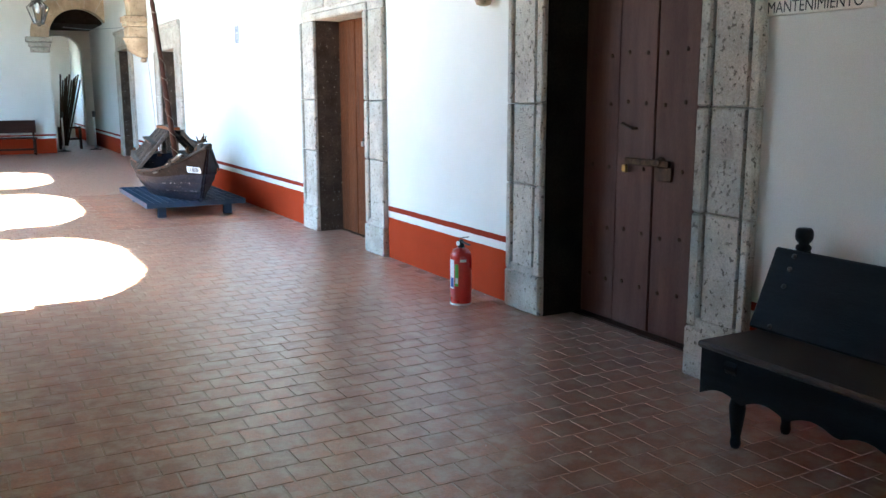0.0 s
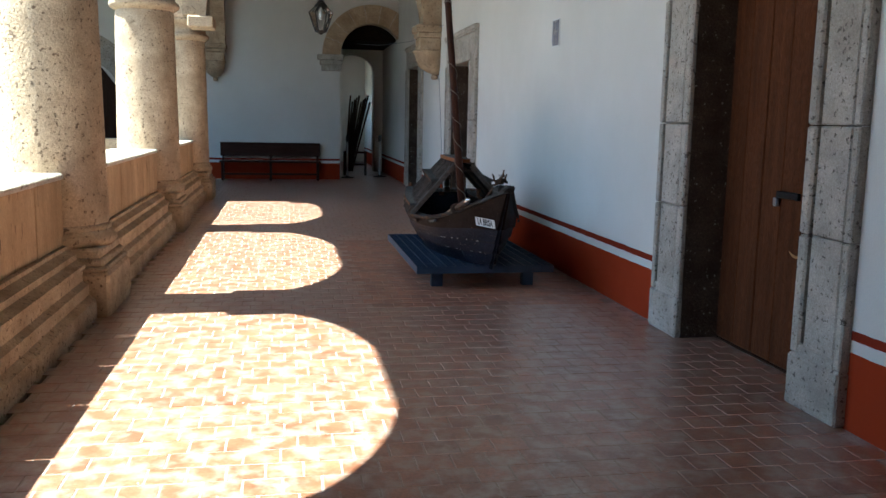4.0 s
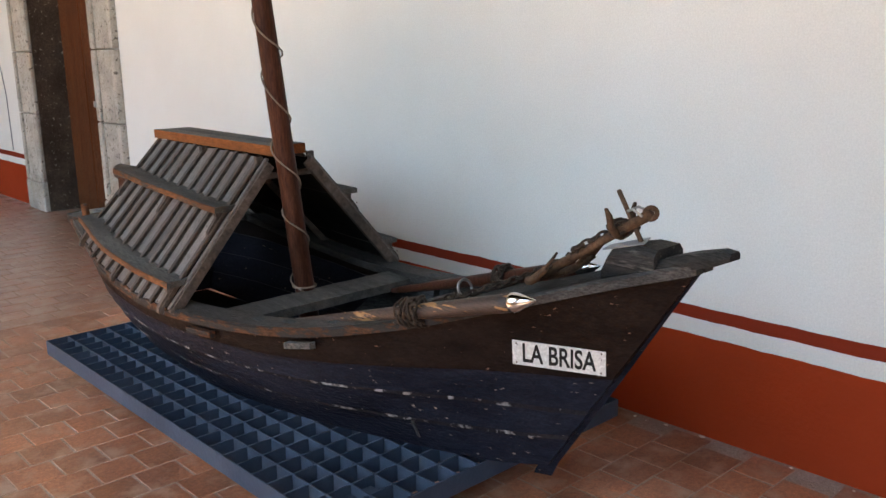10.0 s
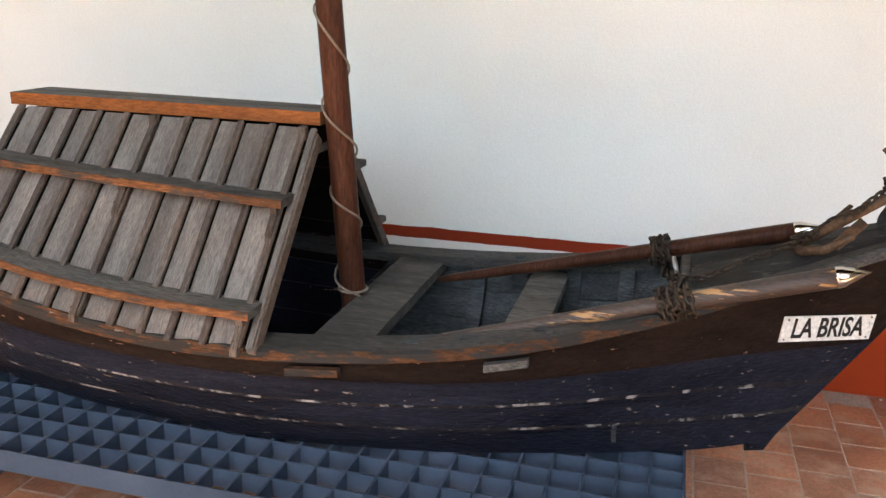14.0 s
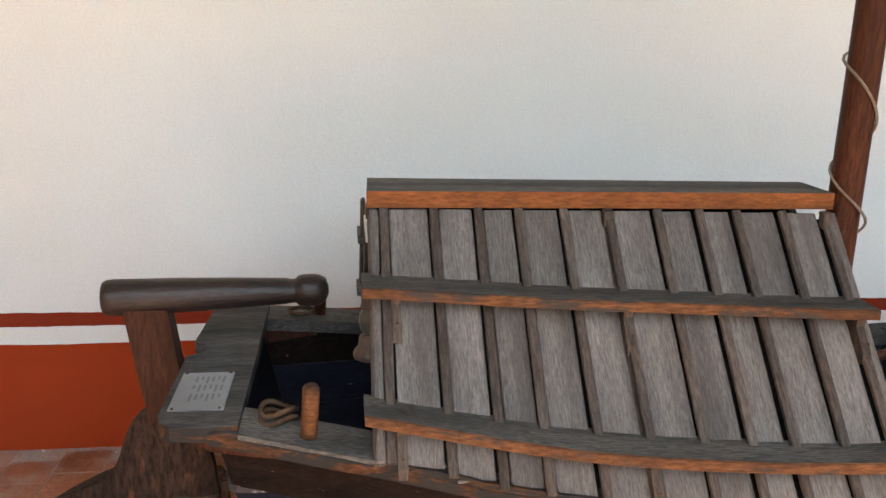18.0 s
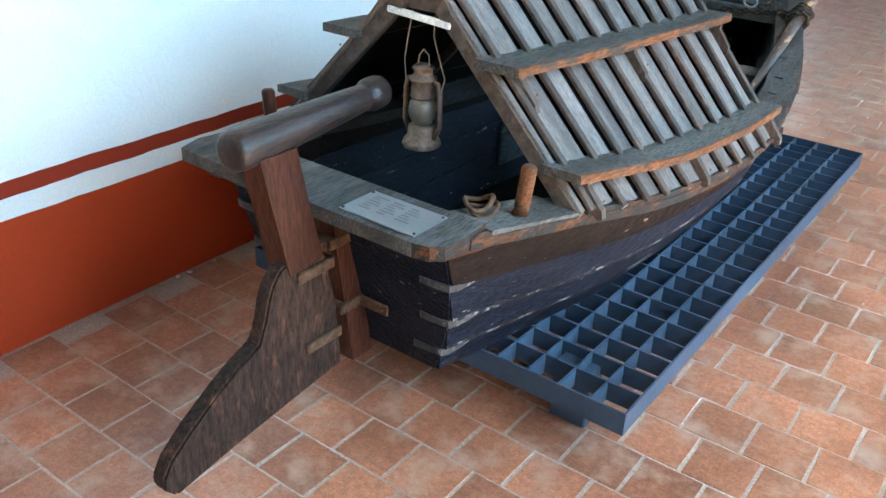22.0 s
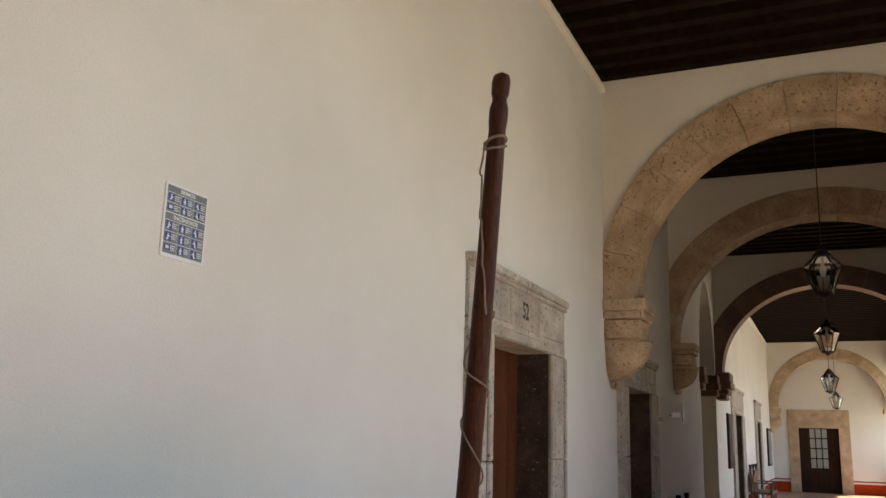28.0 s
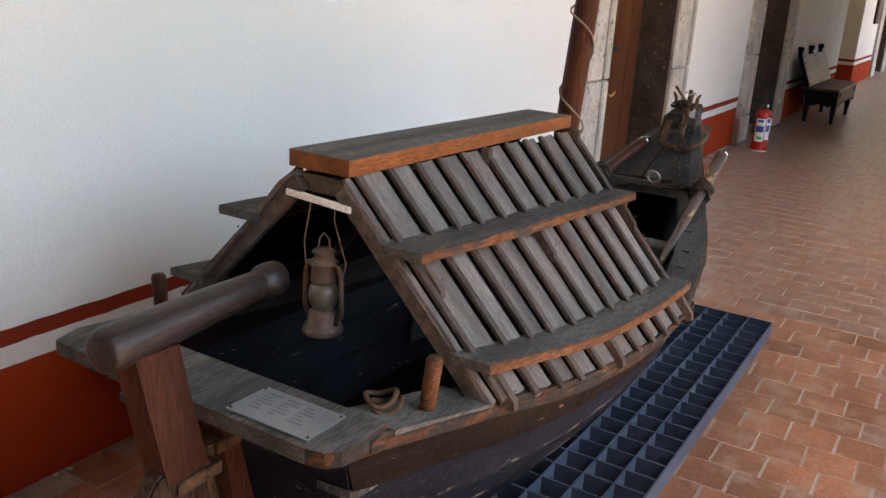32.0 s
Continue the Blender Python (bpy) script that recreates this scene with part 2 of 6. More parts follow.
CHIPPED = material("chipped_black_paint", (0.012, 0.011, 0.014), (0.028, 0.026, 0.028), 0.5, 5, 60, 0.35, spot=(0.26, 0.25, 0.24), spots=0.48, spot_size=22, spec=0.2, soft=0.1)
CHIPPED_WHITE = material("chipped_white_paint", (0.62, 0.62, 0.60), (0.75, 0.75, 0.73), 0.5, 5, 60, 0.1, spot=(0.05, 0.045, 0.045), spots=0.335, spot_size=60)
WORN = material("rail_edge_wood", (0.05, 0.026, 0.017), (0.14, 0.062, 0.03), 0.6, 6, 60, 0.45, stretch=(3, 0.6, 3), spot=(0.028, 0.026, 0.025), spots=0.56, spot_size=16, spec=0.25, soft=0.06, grain=0.7)
SHELF_EDGE = material("worn_brown_edge", (0.08625, 0.0391, 0.02185), (0.2185, 0.092, 0.0414), 0.6, 6, 60, 0.4, stretch=(3, 0.5, 3), vary=0.1, spec=0.25, grain=0.7, spot=(0.045, 0.037, 0.033), spots=0.46, spot_size=14, soft=0.08)
RUDDER = material("rudder_wood", (0.0234, 0.0156, 0.013), (0.065, 0.0364, 0.026), 0.6, 4, 40, 0.6, stretch=(2, 2.5, 0.7), spot=(0.11, 0.05, 0.028), spots=0.42, spot_size=16, spec=0.2, soft=0.12, grain=0.8)
INNER = material("inner_plank_wood", (0.035, 0.039, 0.043), (0.107, 0.113, 0.117), 0.7, 4, 60, 0.5, stretch=(4, 0.5, 4), vary=0.15, spec=0.2, grain=0.7)
# near-black: the shade inside the hold is put into the wood's colour
HOLD_SHADE = material("shade_dark_hold_wood", (0.006, 0.005225, 0.00495), (0.016, 0.01425, 0.0126), 0.75, 4, 60, 0.35, stretch=(3, 0.4, 3), spec=0.1)
SPAR = material("worn_spar_wood", (0.04, 0.025, 0.02), (0.095, 0.055, 0.042), 0.5, 4, 60, 0.3, stretch=(4, 0.5, 4), spot=(0.36, 0.19, 0.08), spots=0.425, spot_size=14, grain=0.9)
PLATE = material("brushed_grey_plate", (0.26, 0.28, 0.30), (0.34, 0.36, 0.38), 0.35, 6, 90, 0.03, metal=0.6, grain=0.12)
SILVER_WORN = material("worn_bright_iron", (0.32, 0.31, 0.29), (0.45, 0.44, 0.42), 0.4, 12, 80, 0.1, metal=0.8, grain=0.2)
CHROME = material("polished_metal", (0.6, 0.6, 0.6), (0.72, 0.72, 0.72), 0.15, 9, 80, 0.02, metal=1.0, gloss_vary=0.05, grain=0.12)
ROPE = material("brown_rope", (0.16, 0.12, 0.09), (0.28, 0.22, 0.17), 0.85, 30, 200, 0.6)
LANTERN = material("old_lantern_tin", (0.10, 0.062, 0.045), (0.22, 0.15, 0.115), 0.6, 25, 90, 0.3, metal=0.3)
GLASS_OLD = material("dusty_glass", (0.10, 0.085, 0.065), (0.16, 0.14, 0.11), 0.3, 12, 70, 0.05)


GREY_LINE = material("engraved_line", (0.14, 0.15, 0.165), (0.19, 0.2, 0.215), 0.5, 9, 80, 0.02, grain=0.12)
# reveal stone with the deep shade of the recess put into its colour
SHADED_STONE = material("shaded_reveal_stone", (0.006, 0.005, 0.0045), (0.02, 0.016, 0.013), 0.85, 5, 60, 0.6, vary=0.1, spec=0.1, grain=0.5)
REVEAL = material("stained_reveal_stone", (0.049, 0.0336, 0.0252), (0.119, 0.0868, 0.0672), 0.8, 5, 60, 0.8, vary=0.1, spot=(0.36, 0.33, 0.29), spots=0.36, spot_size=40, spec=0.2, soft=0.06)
TILLER = material("dark_tiller_wood", (0.01375, 0.01063, 0.01), (0.0475, 0.02625, 0.02125), 0.42, 4, 50, 0.25, stretch=(3, 0.5, 3), spec=0.35, grain=0.6, spot=(0.12, 0.075, 0.06), spots=0.33, spot_size=20, soft=0.1)
OCHRE = material("ochre_plaster", (0.50, 0.40, 0.20), (0.60, 0.49, 0.27), 0.9, 1, 60, 0.12, grain=0.12)
OLD_ARCH = material("dark_red_stone", (0.16, 0.10, 0.075), (0.26, 0.17, 0.13), 0.85, 4, 70, 0.5, vary=0.1)
BRASS = material("dull_brass", (0.35, 0.22, 0.07), (0.45, 0.30, 0.11), 0.35, 9, 80, 0.05, metal=0.9, grain=0.12)
SCRAPE = material("bare_scraped_wood", (0.38, 0.17, 0.05), (0.5, 0.25, 0.09), 0.6, 9, 80, 0.2)


# ---- mesh helpers ----
def link(name, bm, mat, smooth=False):
    me = bpy.data.meshes.new(name)
    bmesh.ops.recalc_face_normals(bm, faces=bm.faces)
    bm.to_mesh(me)
    bm.free()
    for p in me.polygons:
        p.use_smooth = smooth
    for one in mat if isinstance(mat, (list, tuple)) else [mat]:
        me.materials.append(one)
    return new(name, me)


def part(name, bm, mat, parent, label="", smooth=False):
    ob = link(name, bm, mat, smooth)
    ob.parent = parent
    ob.matrix_parent_inverse = root_of(parent).inverted()
    if label:
        ob["label"] = label
    return ob


def root_of(ob):
    m = ob.matrix_basis.copy()
    while ob.parent:
        m = ob.parent.matrix_basis @ ob.matrix_parent_inverse @ m
        ob = ob.parent
    return m


def thing(name, at, label, category, group="", kind=""):
    ob = new(name)
    ob.location = at
    ob.empty_display_size = 0.1
    return tagged(ob, label, category, group, kind)


def setting(name, bm, mat, label, smooth=False):
    return tagged(link(name, bm, mat, smooth), label, "", "", "structure")


def box(bm, x0, x1, y0, y1, z0, z1, bevel=0.0, turn=None):
    m = Matrix.Translation(((x0 + x1) / 2, (y0 + y1) / 2, (z0 + z1) / 2)) @ (turn or Matrix()) @ Matrix.Diagonal((abs(x1 - x0), abs(y1 - y0), abs(z1 - z0), 1))
    made = bmesh.ops.create_cube(bm, size=1, matrix=m)
    if bevel:
        edges = list({e for v in made["verts"] for e in v.link_edges})
        bmesh.ops.bevel(bm, geom=edges, offset=bevel, segments=1, affect="EDGES")
    return bm


def boxes(*many, bevel=0.0):
    bm = bmesh.new()
    for b in many:
        box(bm, *b, bevel=bevel)
    return bm


def prism(points, axis, a, b, bm=None):
    """A polygon of two coordinates, drawn out from a to b along axis (0 x, 1 y, 2 z)."""
    bm = bm or bmesh.new()
    rings = []
    for v in (a, b):
        ring = []
        for p in points:
            c = list(p)
            c.insert(axis, v)
            ring.append(bm.verts.new(c))
        rings.append(ring)
    n = len(points)
    bm.faces.new(rings[0]), bm.faces.new(rings[1][::-1])
    for i in range(n):
        bm.faces.new((rings[0][i], rings[0][(i + 1) % n], rings[1][(i + 1) % n], rings[1][i]))
    return bm


def lathe(profile, at=(0, 0, 0), seg=24, bm=None, turn=None, lean=0.0):
    """Radius and height pairs turned round the upright through at."""
    bm = bm or bmesh.new()
    m = Matrix.Translation(at) @ (turn or Matrix())
    rings = [[bm.verts.new(m @ Vector((r * math.cos(k * math.tau / seg) - lean * r, r * math.sin(k * math.tau / seg), z))) for k in range(seg)] for r, z in profile]
    for a, b in zip(rings, rings[1:]):
        for k in range(seg):
            bm.faces.new((a[k], a[(k + 1) % seg], b[(k + 1) % seg], b[k]))
    bm.faces.new(rings[0][::-1]), bm.faces.new(rings[-1])
    return bm


def tube(points, radius, seg=8, bm=None, closed=False):
    """A round bar along points; radius is a number or one for each point."""
    bm = bm or bmesh.new()
    pts = [Vector(p) for p in points]
    n = len(pts)
    rad = radius if isinstance(radius, (list, tuple)) else [radius] * n
    rings, side = [], None
    for i, p in enumerate(pts):
        a = pts[i - 1] if i or closed else p
        b = pts[(i + 1) % n] if i < n - 1 or closed else p
        ahead = (b - a).normalized()
        side = (side - ahead * side.dot(ahead)).normalized() if side else ahead.orthogonal().normalized()
        up = ahead.cross(side)
        rings.append([bm.verts.new(p + rad[i] * (math.cos(k * math.tau / seg) * side + math.sin(k * math.tau / seg) * up)) for k in range(seg)])
    for a, b in zip(rings, rings[1:] + (rings[:1] if closed else [])):
        for k in range(seg):
            bm.faces.new((a[k], a[(k + 1) % seg], b[(k + 1) % seg], b[k]))
    if not closed:
        bm.faces.new(rings[0][::-1]), bm.faces.new(rings[-1])
    return bm


def grid_wall(axis, a, b, us, zs, holes):
    """A thick wall across axis (0 or 1) from a to b, over breaks us and zs, less the holes (u0, u1, z0, z1)."""
    bm = bmesh.new()
    us = sorted({*us, *(h[0] for h in holes), *(h[1] for h in holes)})
    zs = sorted({*zs, *(h[2] for h in holes), *(h[3] for h in holes)})
    solid = lambda i, k: 0 <= i < len(us) - 1 and 0 <= k < len(zs) - 1 and not any(
        h[0] <= us[i] and us[i + 1] <= h[1] and h[2] <= zs[k] and zs[k + 1] <= h[3] for h in holes)
    made = {}

    def vert(d, u, z):
        key = (d, u, z)
        if key not in made:
            made[key] = bm.verts.new((d, u, z) if axis == 0 else (u, d, z))
        return made[key]

    for i in range(len(us) - 1):
        for k in range(len(zs) - 1):
            if not solid(i, k):
                continue
            u0, u1, z0, z1 = us[i], us[i + 1], zs[k], zs[k + 1]
            for d in (a, b):
                bm.faces.new([vert(d, *c) for c in ((u0, z0), (u1, z0), (u1, z1), (u0, z1))])
            for di, dk, c0, c1 in ((-1, 0, (u0, z0), (u0, z1)), (1, 0, (u1, z0), (u1, z1)), (0, -1, (u0, z0), (u1, z0)), (0, 1, (u0, z1), (u1, z1))):
                if not solid(i + di, k + dk):
                    bm.faces.new([vert(a, *c0), vert(a, *c1), vert(b, *c1), vert(b, *c0)])
    return bm


# ---- the plan ----
WALL_T = 0.7
WIDE = -4.12            # inner face of the arcade's parapet
COLX = -4.25
COLS = [-23.6, -19.7, -15.2, -10.75, -6.15, -1.0, 3.44, 7.47, 12.0, 16.2]
NORTH, SOUTH = 21.0, -23.5
ARCHES = [15.6, 2.57, -1.5, -6.75, -22.6]
DOORS = {  # outer edges, opening, outer top, opening top
    "m": (0.13, 2.28, 0.52, 1.87, 2.565, 2.16),
    "b": (4.325, 6.455, 4.735, 6.04, 2.715, 2.235),
    "c": (12.46, 14.69, 12.88, 14.27, 2.715, 2.25),
    "e": (17.2, 19.4, 17.6, 19.0, 2.9, 2.45),
    "f": (-11.9, -9.1, -11.3, -9.7, 2.9, 2.3),
    "g": (-17.8, -15.5, -17.3, -16.0, 2.9, 2.3),
}


def arch_wall(axis, a, b, u0, u1, z1, cu, r, zs, z0=0.0, n=24, rise=0.0):
    """A wall from u0 to u1 and up to z1 with an arched opening of half width r, centred at cu, springing at zs."""
    bm, rise = bmesh.new(), rise or r
    if u0 < cu - r:
        prism([(u0, z0), (cu - r, z0), (cu - r, zs), (cu - r, z1), (u0, z1)] if z0 < zs else [(u0, z0), (cu - r, z0), (cu - r, z1), (u0, z1)], axis, a, b, bm)
    if u1 > cu + r:
        prism([(cu + r, z0), (u1, z0), (u1, z1), (cu + r, z1), (cu + r, zs)] if z0 < zs else [(cu + r, z0), (u1, z0), (u1, z1), (cu + r, z1)], axis, a, b, bm)
    for k in range(n):
        p, q = math.pi * k / n, math.pi * (k + 1) / n
        c = [(cu - r * math.cos(t), zs + rise * math.sin(t)) for t in (p, q)]
        prism([c[0], c[1], (c[1][0], z1), (c[0][0], z1)], axis, a, b, bm)
    bmesh.ops.remove_doubles(bm, verts=bm.verts[:], dist=1e-4)
    return bm


def arch_band(axis, a, b, cu, r0, r1, zs, n=13, gap=0.006, rise0=0.0, rise1=0.0):
    """Voussoirs of an arch: a list of meshes."""
    out = []
    for k in range(n):
        p, q = math.pi * k / n + gap / r0, math.pi * (k + 1) / n
        steps = [p + (q - p) * i / 3 for i in range(4)]
        ring = [(cu - r0 * math.cos(t), zs + (rise0 or r0) * math.sin(t)) for t in steps] + [(cu - r1 * math.cos(t), zs + (rise1 or r1) * math.sin(t)) for t in steps[::-1]]
        out.append(prism(ring, axis, a, b))
    return out


# ---- large structure ----
NICHE = (-6.45, -4.2)
holes = [(*NICHE, 0.0, 4.85)] + [(d[0] + 0.06, d[1] - 0.06, 0.0, d[4] - 0.06) for d in DOORS.values()]
setting("wall_east", grid_wall(0, 0, WALL_T, [SOUTH - 2, 31.0], [0.0, 5.6], holes), LIME, "white lime-washed corridor wall with a red painted dado")
setting("wall_niche", arch_wall(0, 0.0, 0.3, *NICHE, 4.85, -5.325, 1.07, 2.9, rise=1.7), LIME, "white wall round the arched recess")
setting("niche_back", boxes((0.3, 0.7, *NICHE, 0.478, 2.46)), OCHRE, "ochre plaster at the back of the arched recess")
setting("niche_dado", boxes((0.3, 0.7, *NICHE, 0.0, 0.478)), LIME, "red painted dado of the arched recess")
setting("niche_top", boxes((0.3, 0.7, *NICHE, 2.46, 4.85)), OLD_DOOR, "dark boarded top of the arched recess")
for y in (-4.33, -6.33):
    n = thing("niche_capital", (0, y, 2.5), "dark stone capital at the arched recess", "capital", "recess capitals")
    part("block", boxes((-0.06, 0.3, y - 0.16, y + 0.16, 2.5, 2.62), (-0.1, 0.3, y - 0.2, y + 0.2, 2.62, 2.76), (-0.08, 0.3, y - 0.17, y + 0.17, 2.76, 2.9), bevel=0.015), OLD_ARCH, n)
# added out of view, so that no sky light leaks in behind the doors
setting("wall_back", boxes((1.3, 1.5, SOUTH - 2, 31, 0, 5.6)), PLASTER, "unseen plain wall added behind the doors to block sky light")
bm = boxes((-4.9, 1.5, SOUTH - 2, 31, 5.45, 5.6))
for k in range(138):
    y = SOUTH + 0.2 + k * 0.32
    if not any(abs(y + 0.06 - a) < 0.36 for a in ARCHES):
        box(bm, -4.2, 0.0, y, y + 0.12, 5.28, 5.46)
setting("ceiling", bm, CEILING, "dark wooden beam ceiling")
setting("roof", boxes((-5.2, 1.6, SOUTH - 2.2, 31.2, 5.61, 5.75)), PLASTER, "flat roof over the corridor")
for y0, y1 in zip([SOUTH] + sorted(ARCHES), sorted(ARCHES) + [NORTH]):
    setting("trim", boxes((-0.06, 0.0, y0 + 0.25, y1 - 0.25, 5.2, 5.27), bevel=0.01), PLASTER, "pale plaster moulding under the ceiling beams")
FLOOR = setting("floor", boxes((-3.87, 1.3, SOUTH - 0.5, 31, -0.2, -0.0016)), GROUT, "clay tile floor with pale mortar joints")
setting("ground", boxes((-400, -3.88, -400, 400, -0.4, -0.06)), GROUND, "pale sunlit courtyard ground")
setting("wall_south", grid_wall(1, SOUTH - 0.6, SOUTH, [-4.9, 0], [0, 5.6], [(-2.3, -0.86, 0, 2.3)]), LIME, "end wall of the corridor with a doorway")
setting("wall_closing", boxes((-5.2, 1.6, SOUTH - 2.2, SOUTH - 2.0, 0, 5.6)), PLASTER, "plain wall behind the end doorway")

# far wall with an arched passage
AX, AR, AZ = -0.6, 0.74, 2.84
setting("wall_north", arch_wall(1, NORTH, NORTH + 0.5, -40, 0.0, 5.6, AX, AR, AZ), LIME, "end wall of the corridor with an arched passage")
pa = thing("passage_arch", (AX, NORTH, AZ), "stone arch over the dark passage", "arch")
for b in arch_band(1, NORTH - 0.03, NORTH + 0.3, AX, AR - 0.02, AR + 0.4, AZ, 9):
    part("voussoir", b, WARM, pa)
part("impost", boxes((-1.86, -1.26, NORTH - 0.14, NORTH + 0.4, AZ - 0.13, AZ), (-1.8, -1.3, NORTH - 0.09, NORTH + 0.4, AZ - 0.24, AZ - 0.13), (-1.76, -1.32, NORTH - 0.05, NORTH + 0.4, AZ - 0.37, AZ - 0.24), bevel=0.015), STONE, pa)
setting("wall_passage", grid_wall(0, -1.8, -1.36, [NORTH + 0.5, 30], [0, 3.9], [(27.2, 28.6, 1.3, 2.7)]), LIME, "side wall of the passage")
setting("wall_passage_end", boxes((-1.75, 0, 29.6, 30, 0, 3.9)), PLASTER, "cream end wall of the passage")
setting("ceiling_passage", boxes((-1.75, 0, NORTH + 0.5, 24.2, 3.22, 4.1), (-1.75, 0, 24.2, 30, 3.9, 4.1)), CEILING, "dark boarded ceiling of the passage")
setting("arch_passage", arch_wall(1, 24.2, 24.7, -1.36, 0, 3.9, -0.78, 0.56, 2.6, rise=0.5), PLASTER, "inner arch of the passage")

# arcade: parapet, columns, arches
PROFILE = [(-4.62, -0.06), (-3.90, -0.06), (-3.90, 0.13), (-3.945, 0.16), (-3.945, 0.235), (-3.985, 0.26), (-3.985, 0.33), (-3.97, 0.345), (-3.97, 0.37), (-4.03, 0.40), (-4.03, 0.44), (-4.085, 0.475), (-4.085, 0.5), (-4.62, 0.5)]
BLIND = (-6.15, -1.0)   # bays walled up
setting("wall_west_bays", boxes((-4.5, -3.95, -6.5, 3.2, 0, 5.6), (-4.54, -3.955, 3.2, 3.45, 3.07, 5.6)), LIME, "white lime-washed solid wall between the arcades")
for y0, y1 in zip(COLS, COLS[1:]):
    if y0 in BLIND:
        continue
    p = tagged(thing("parapet", (-4.3, (y0 + y1) / 2, 0), "warm carved stone parapet with a moulded base", "parapet", "arcade parapets"), kind="structure")
    a, b = y0 + 0.3, y1 - 0.3
    n = max(3, round((b - a) / 0.62))
    for k in range(n):
        u, v = a + (b - a) * k / n + 0.002, a + (b - a) * (k + 1) / n - 0.002
        part("base_stone", prism(PROFILE, 1, u, v), WARM, p)
    part("core", boxes((-4.56, -4.2, a, b, 0.4, 0.985)), WARM, p)
    n = 5
    for k in range(n):
        u, v = a + (b - a) * k / n + 0.003, a + (b - a) * (k + 1) / n - 0.003
        part("panel_stone", boxes((-4.6, -4.115 - 0.004 * (k % 2), u, v, 0.5, 0.955), bevel=0.004), PANEL_STONE, p)
        part("coping_stone", boxes((-4.64, -4.095 - 0.006 * ((k + 1) % 2), u, v, 0.955, 1.0), bevel=0.012), COPING, p)
col = None
for y in COLS:
    if y in BLIND:
        continue
    if col:
        copy_thing(col, pose(COLX, y, 0))
        continue
    col = thing("column", (COLX, y, 0), "round warm stone column on a moulded pedestal", "column", "arcade columns")
    part("pedestal", boxes((-4.72, -3.81, y - 0.42, y + 0.42, -0.06, 0.31), bevel=0.02), WARM, col)
    part("pedestal_moulding", boxes((-4.72, -3.82, y - 0.41, y + 0.41, 0.31, 0.345), (-4.70, -3.85, y - 0.385, y + 0.385, 0.345, 0.40), (-4.69, -3.87, y - 0.37, y + 0.37, 0.40, 0.47), bevel=0.014), WARM, col)
    part("base_ring", lathe([(0.40, 0.47), (0.42, 0.5), (0.42, 0.54), (0.385, 0.57), (0.375, 0.6)], (COLX, y, 0), 32), WARM, col, smooth=True)
    bm = bmesh.new()
    rings = []
    for i in range(47):
        z = 0.6 + 2.04 * i / 46
        q = 0.372 - 0.032 * i / 46 - (0.007 if i in (0, 46) else 0.0)
        ring = []
        for k in range(64):
            t = k * math.tau / 64
            d = q + 0.0035 * noise.noise((9 * math.cos(t), 9 * math.sin(t), 14 * z)) + 0.002 * noise.noise((25 * math.cos(t), 25 * math.sin(t), 60 * z))
            ring.append(bm.verts.new((COLX + d * math.cos(t), y + d * math.sin(t), z)))
        rings.append(ring)
    for lo, hi in zip(rings, rings[1:]):
        for k in range(64):
            bm.faces.new((lo[k], lo[(k + 1) % 64], hi[(k + 1) % 64], hi[k]))
    part("shaft", bm, WARM, col, smooth=True)
    part("chipped_collar", lathe([(0.37, 0.575), (0.384, 0.585), (0.386, 0.6), (0.378, 0.615), (0.366, 0.625)], (COLX, y, 0), 48), WARM, col, smooth=True)
    part("capital", lathe([(0.34, 2.64), (0.36, 2.655), (0.40, 2.68), (0.41, 2.71), (0.40, 2.74), (0.365, 2.76), (0.355, 2.80), (0.36, 2.85), (0.40, 2.9), (0.44, 2.92), (0.45, 2.95), (0.45, 2.99)], (COLX, y, 0), 36), WARM, col, smooth=True)
    part("abacus", boxes((COLX - 0.45, COLX + 0.45, y - 0.45, y + 0.45, 2.99, 3.06), bevel=0.012), WARM, col)
for y0, y1 in zip(COLS, COLS[1:]):
    if y0 in BLIND:
        continue
    r, cy = (y1 - y0) / 2 - 0.36, (y0 + y1) / 2
    ar = tagged(thing("arcade_arch", (COLX, cy, 3), "plastered arcade arch with a stone rim", "arch", "arcade arches"), kind="structure")
    part("wall", arch_wall(0, COLX - 0.28, COLX + 0.28, y0, y1, 5.6, cy, r + 0.3, 3.06, z0=3.06, rise=1.79), PLASTER, ar)
    for b in arch_band(0, COLX - 0.3, COLX + 0.3, cy, r, r + 0.31, 3.06, 13, rise0=1.48, rise1=1.8):
        part("voussoir", b, WARM, ar)


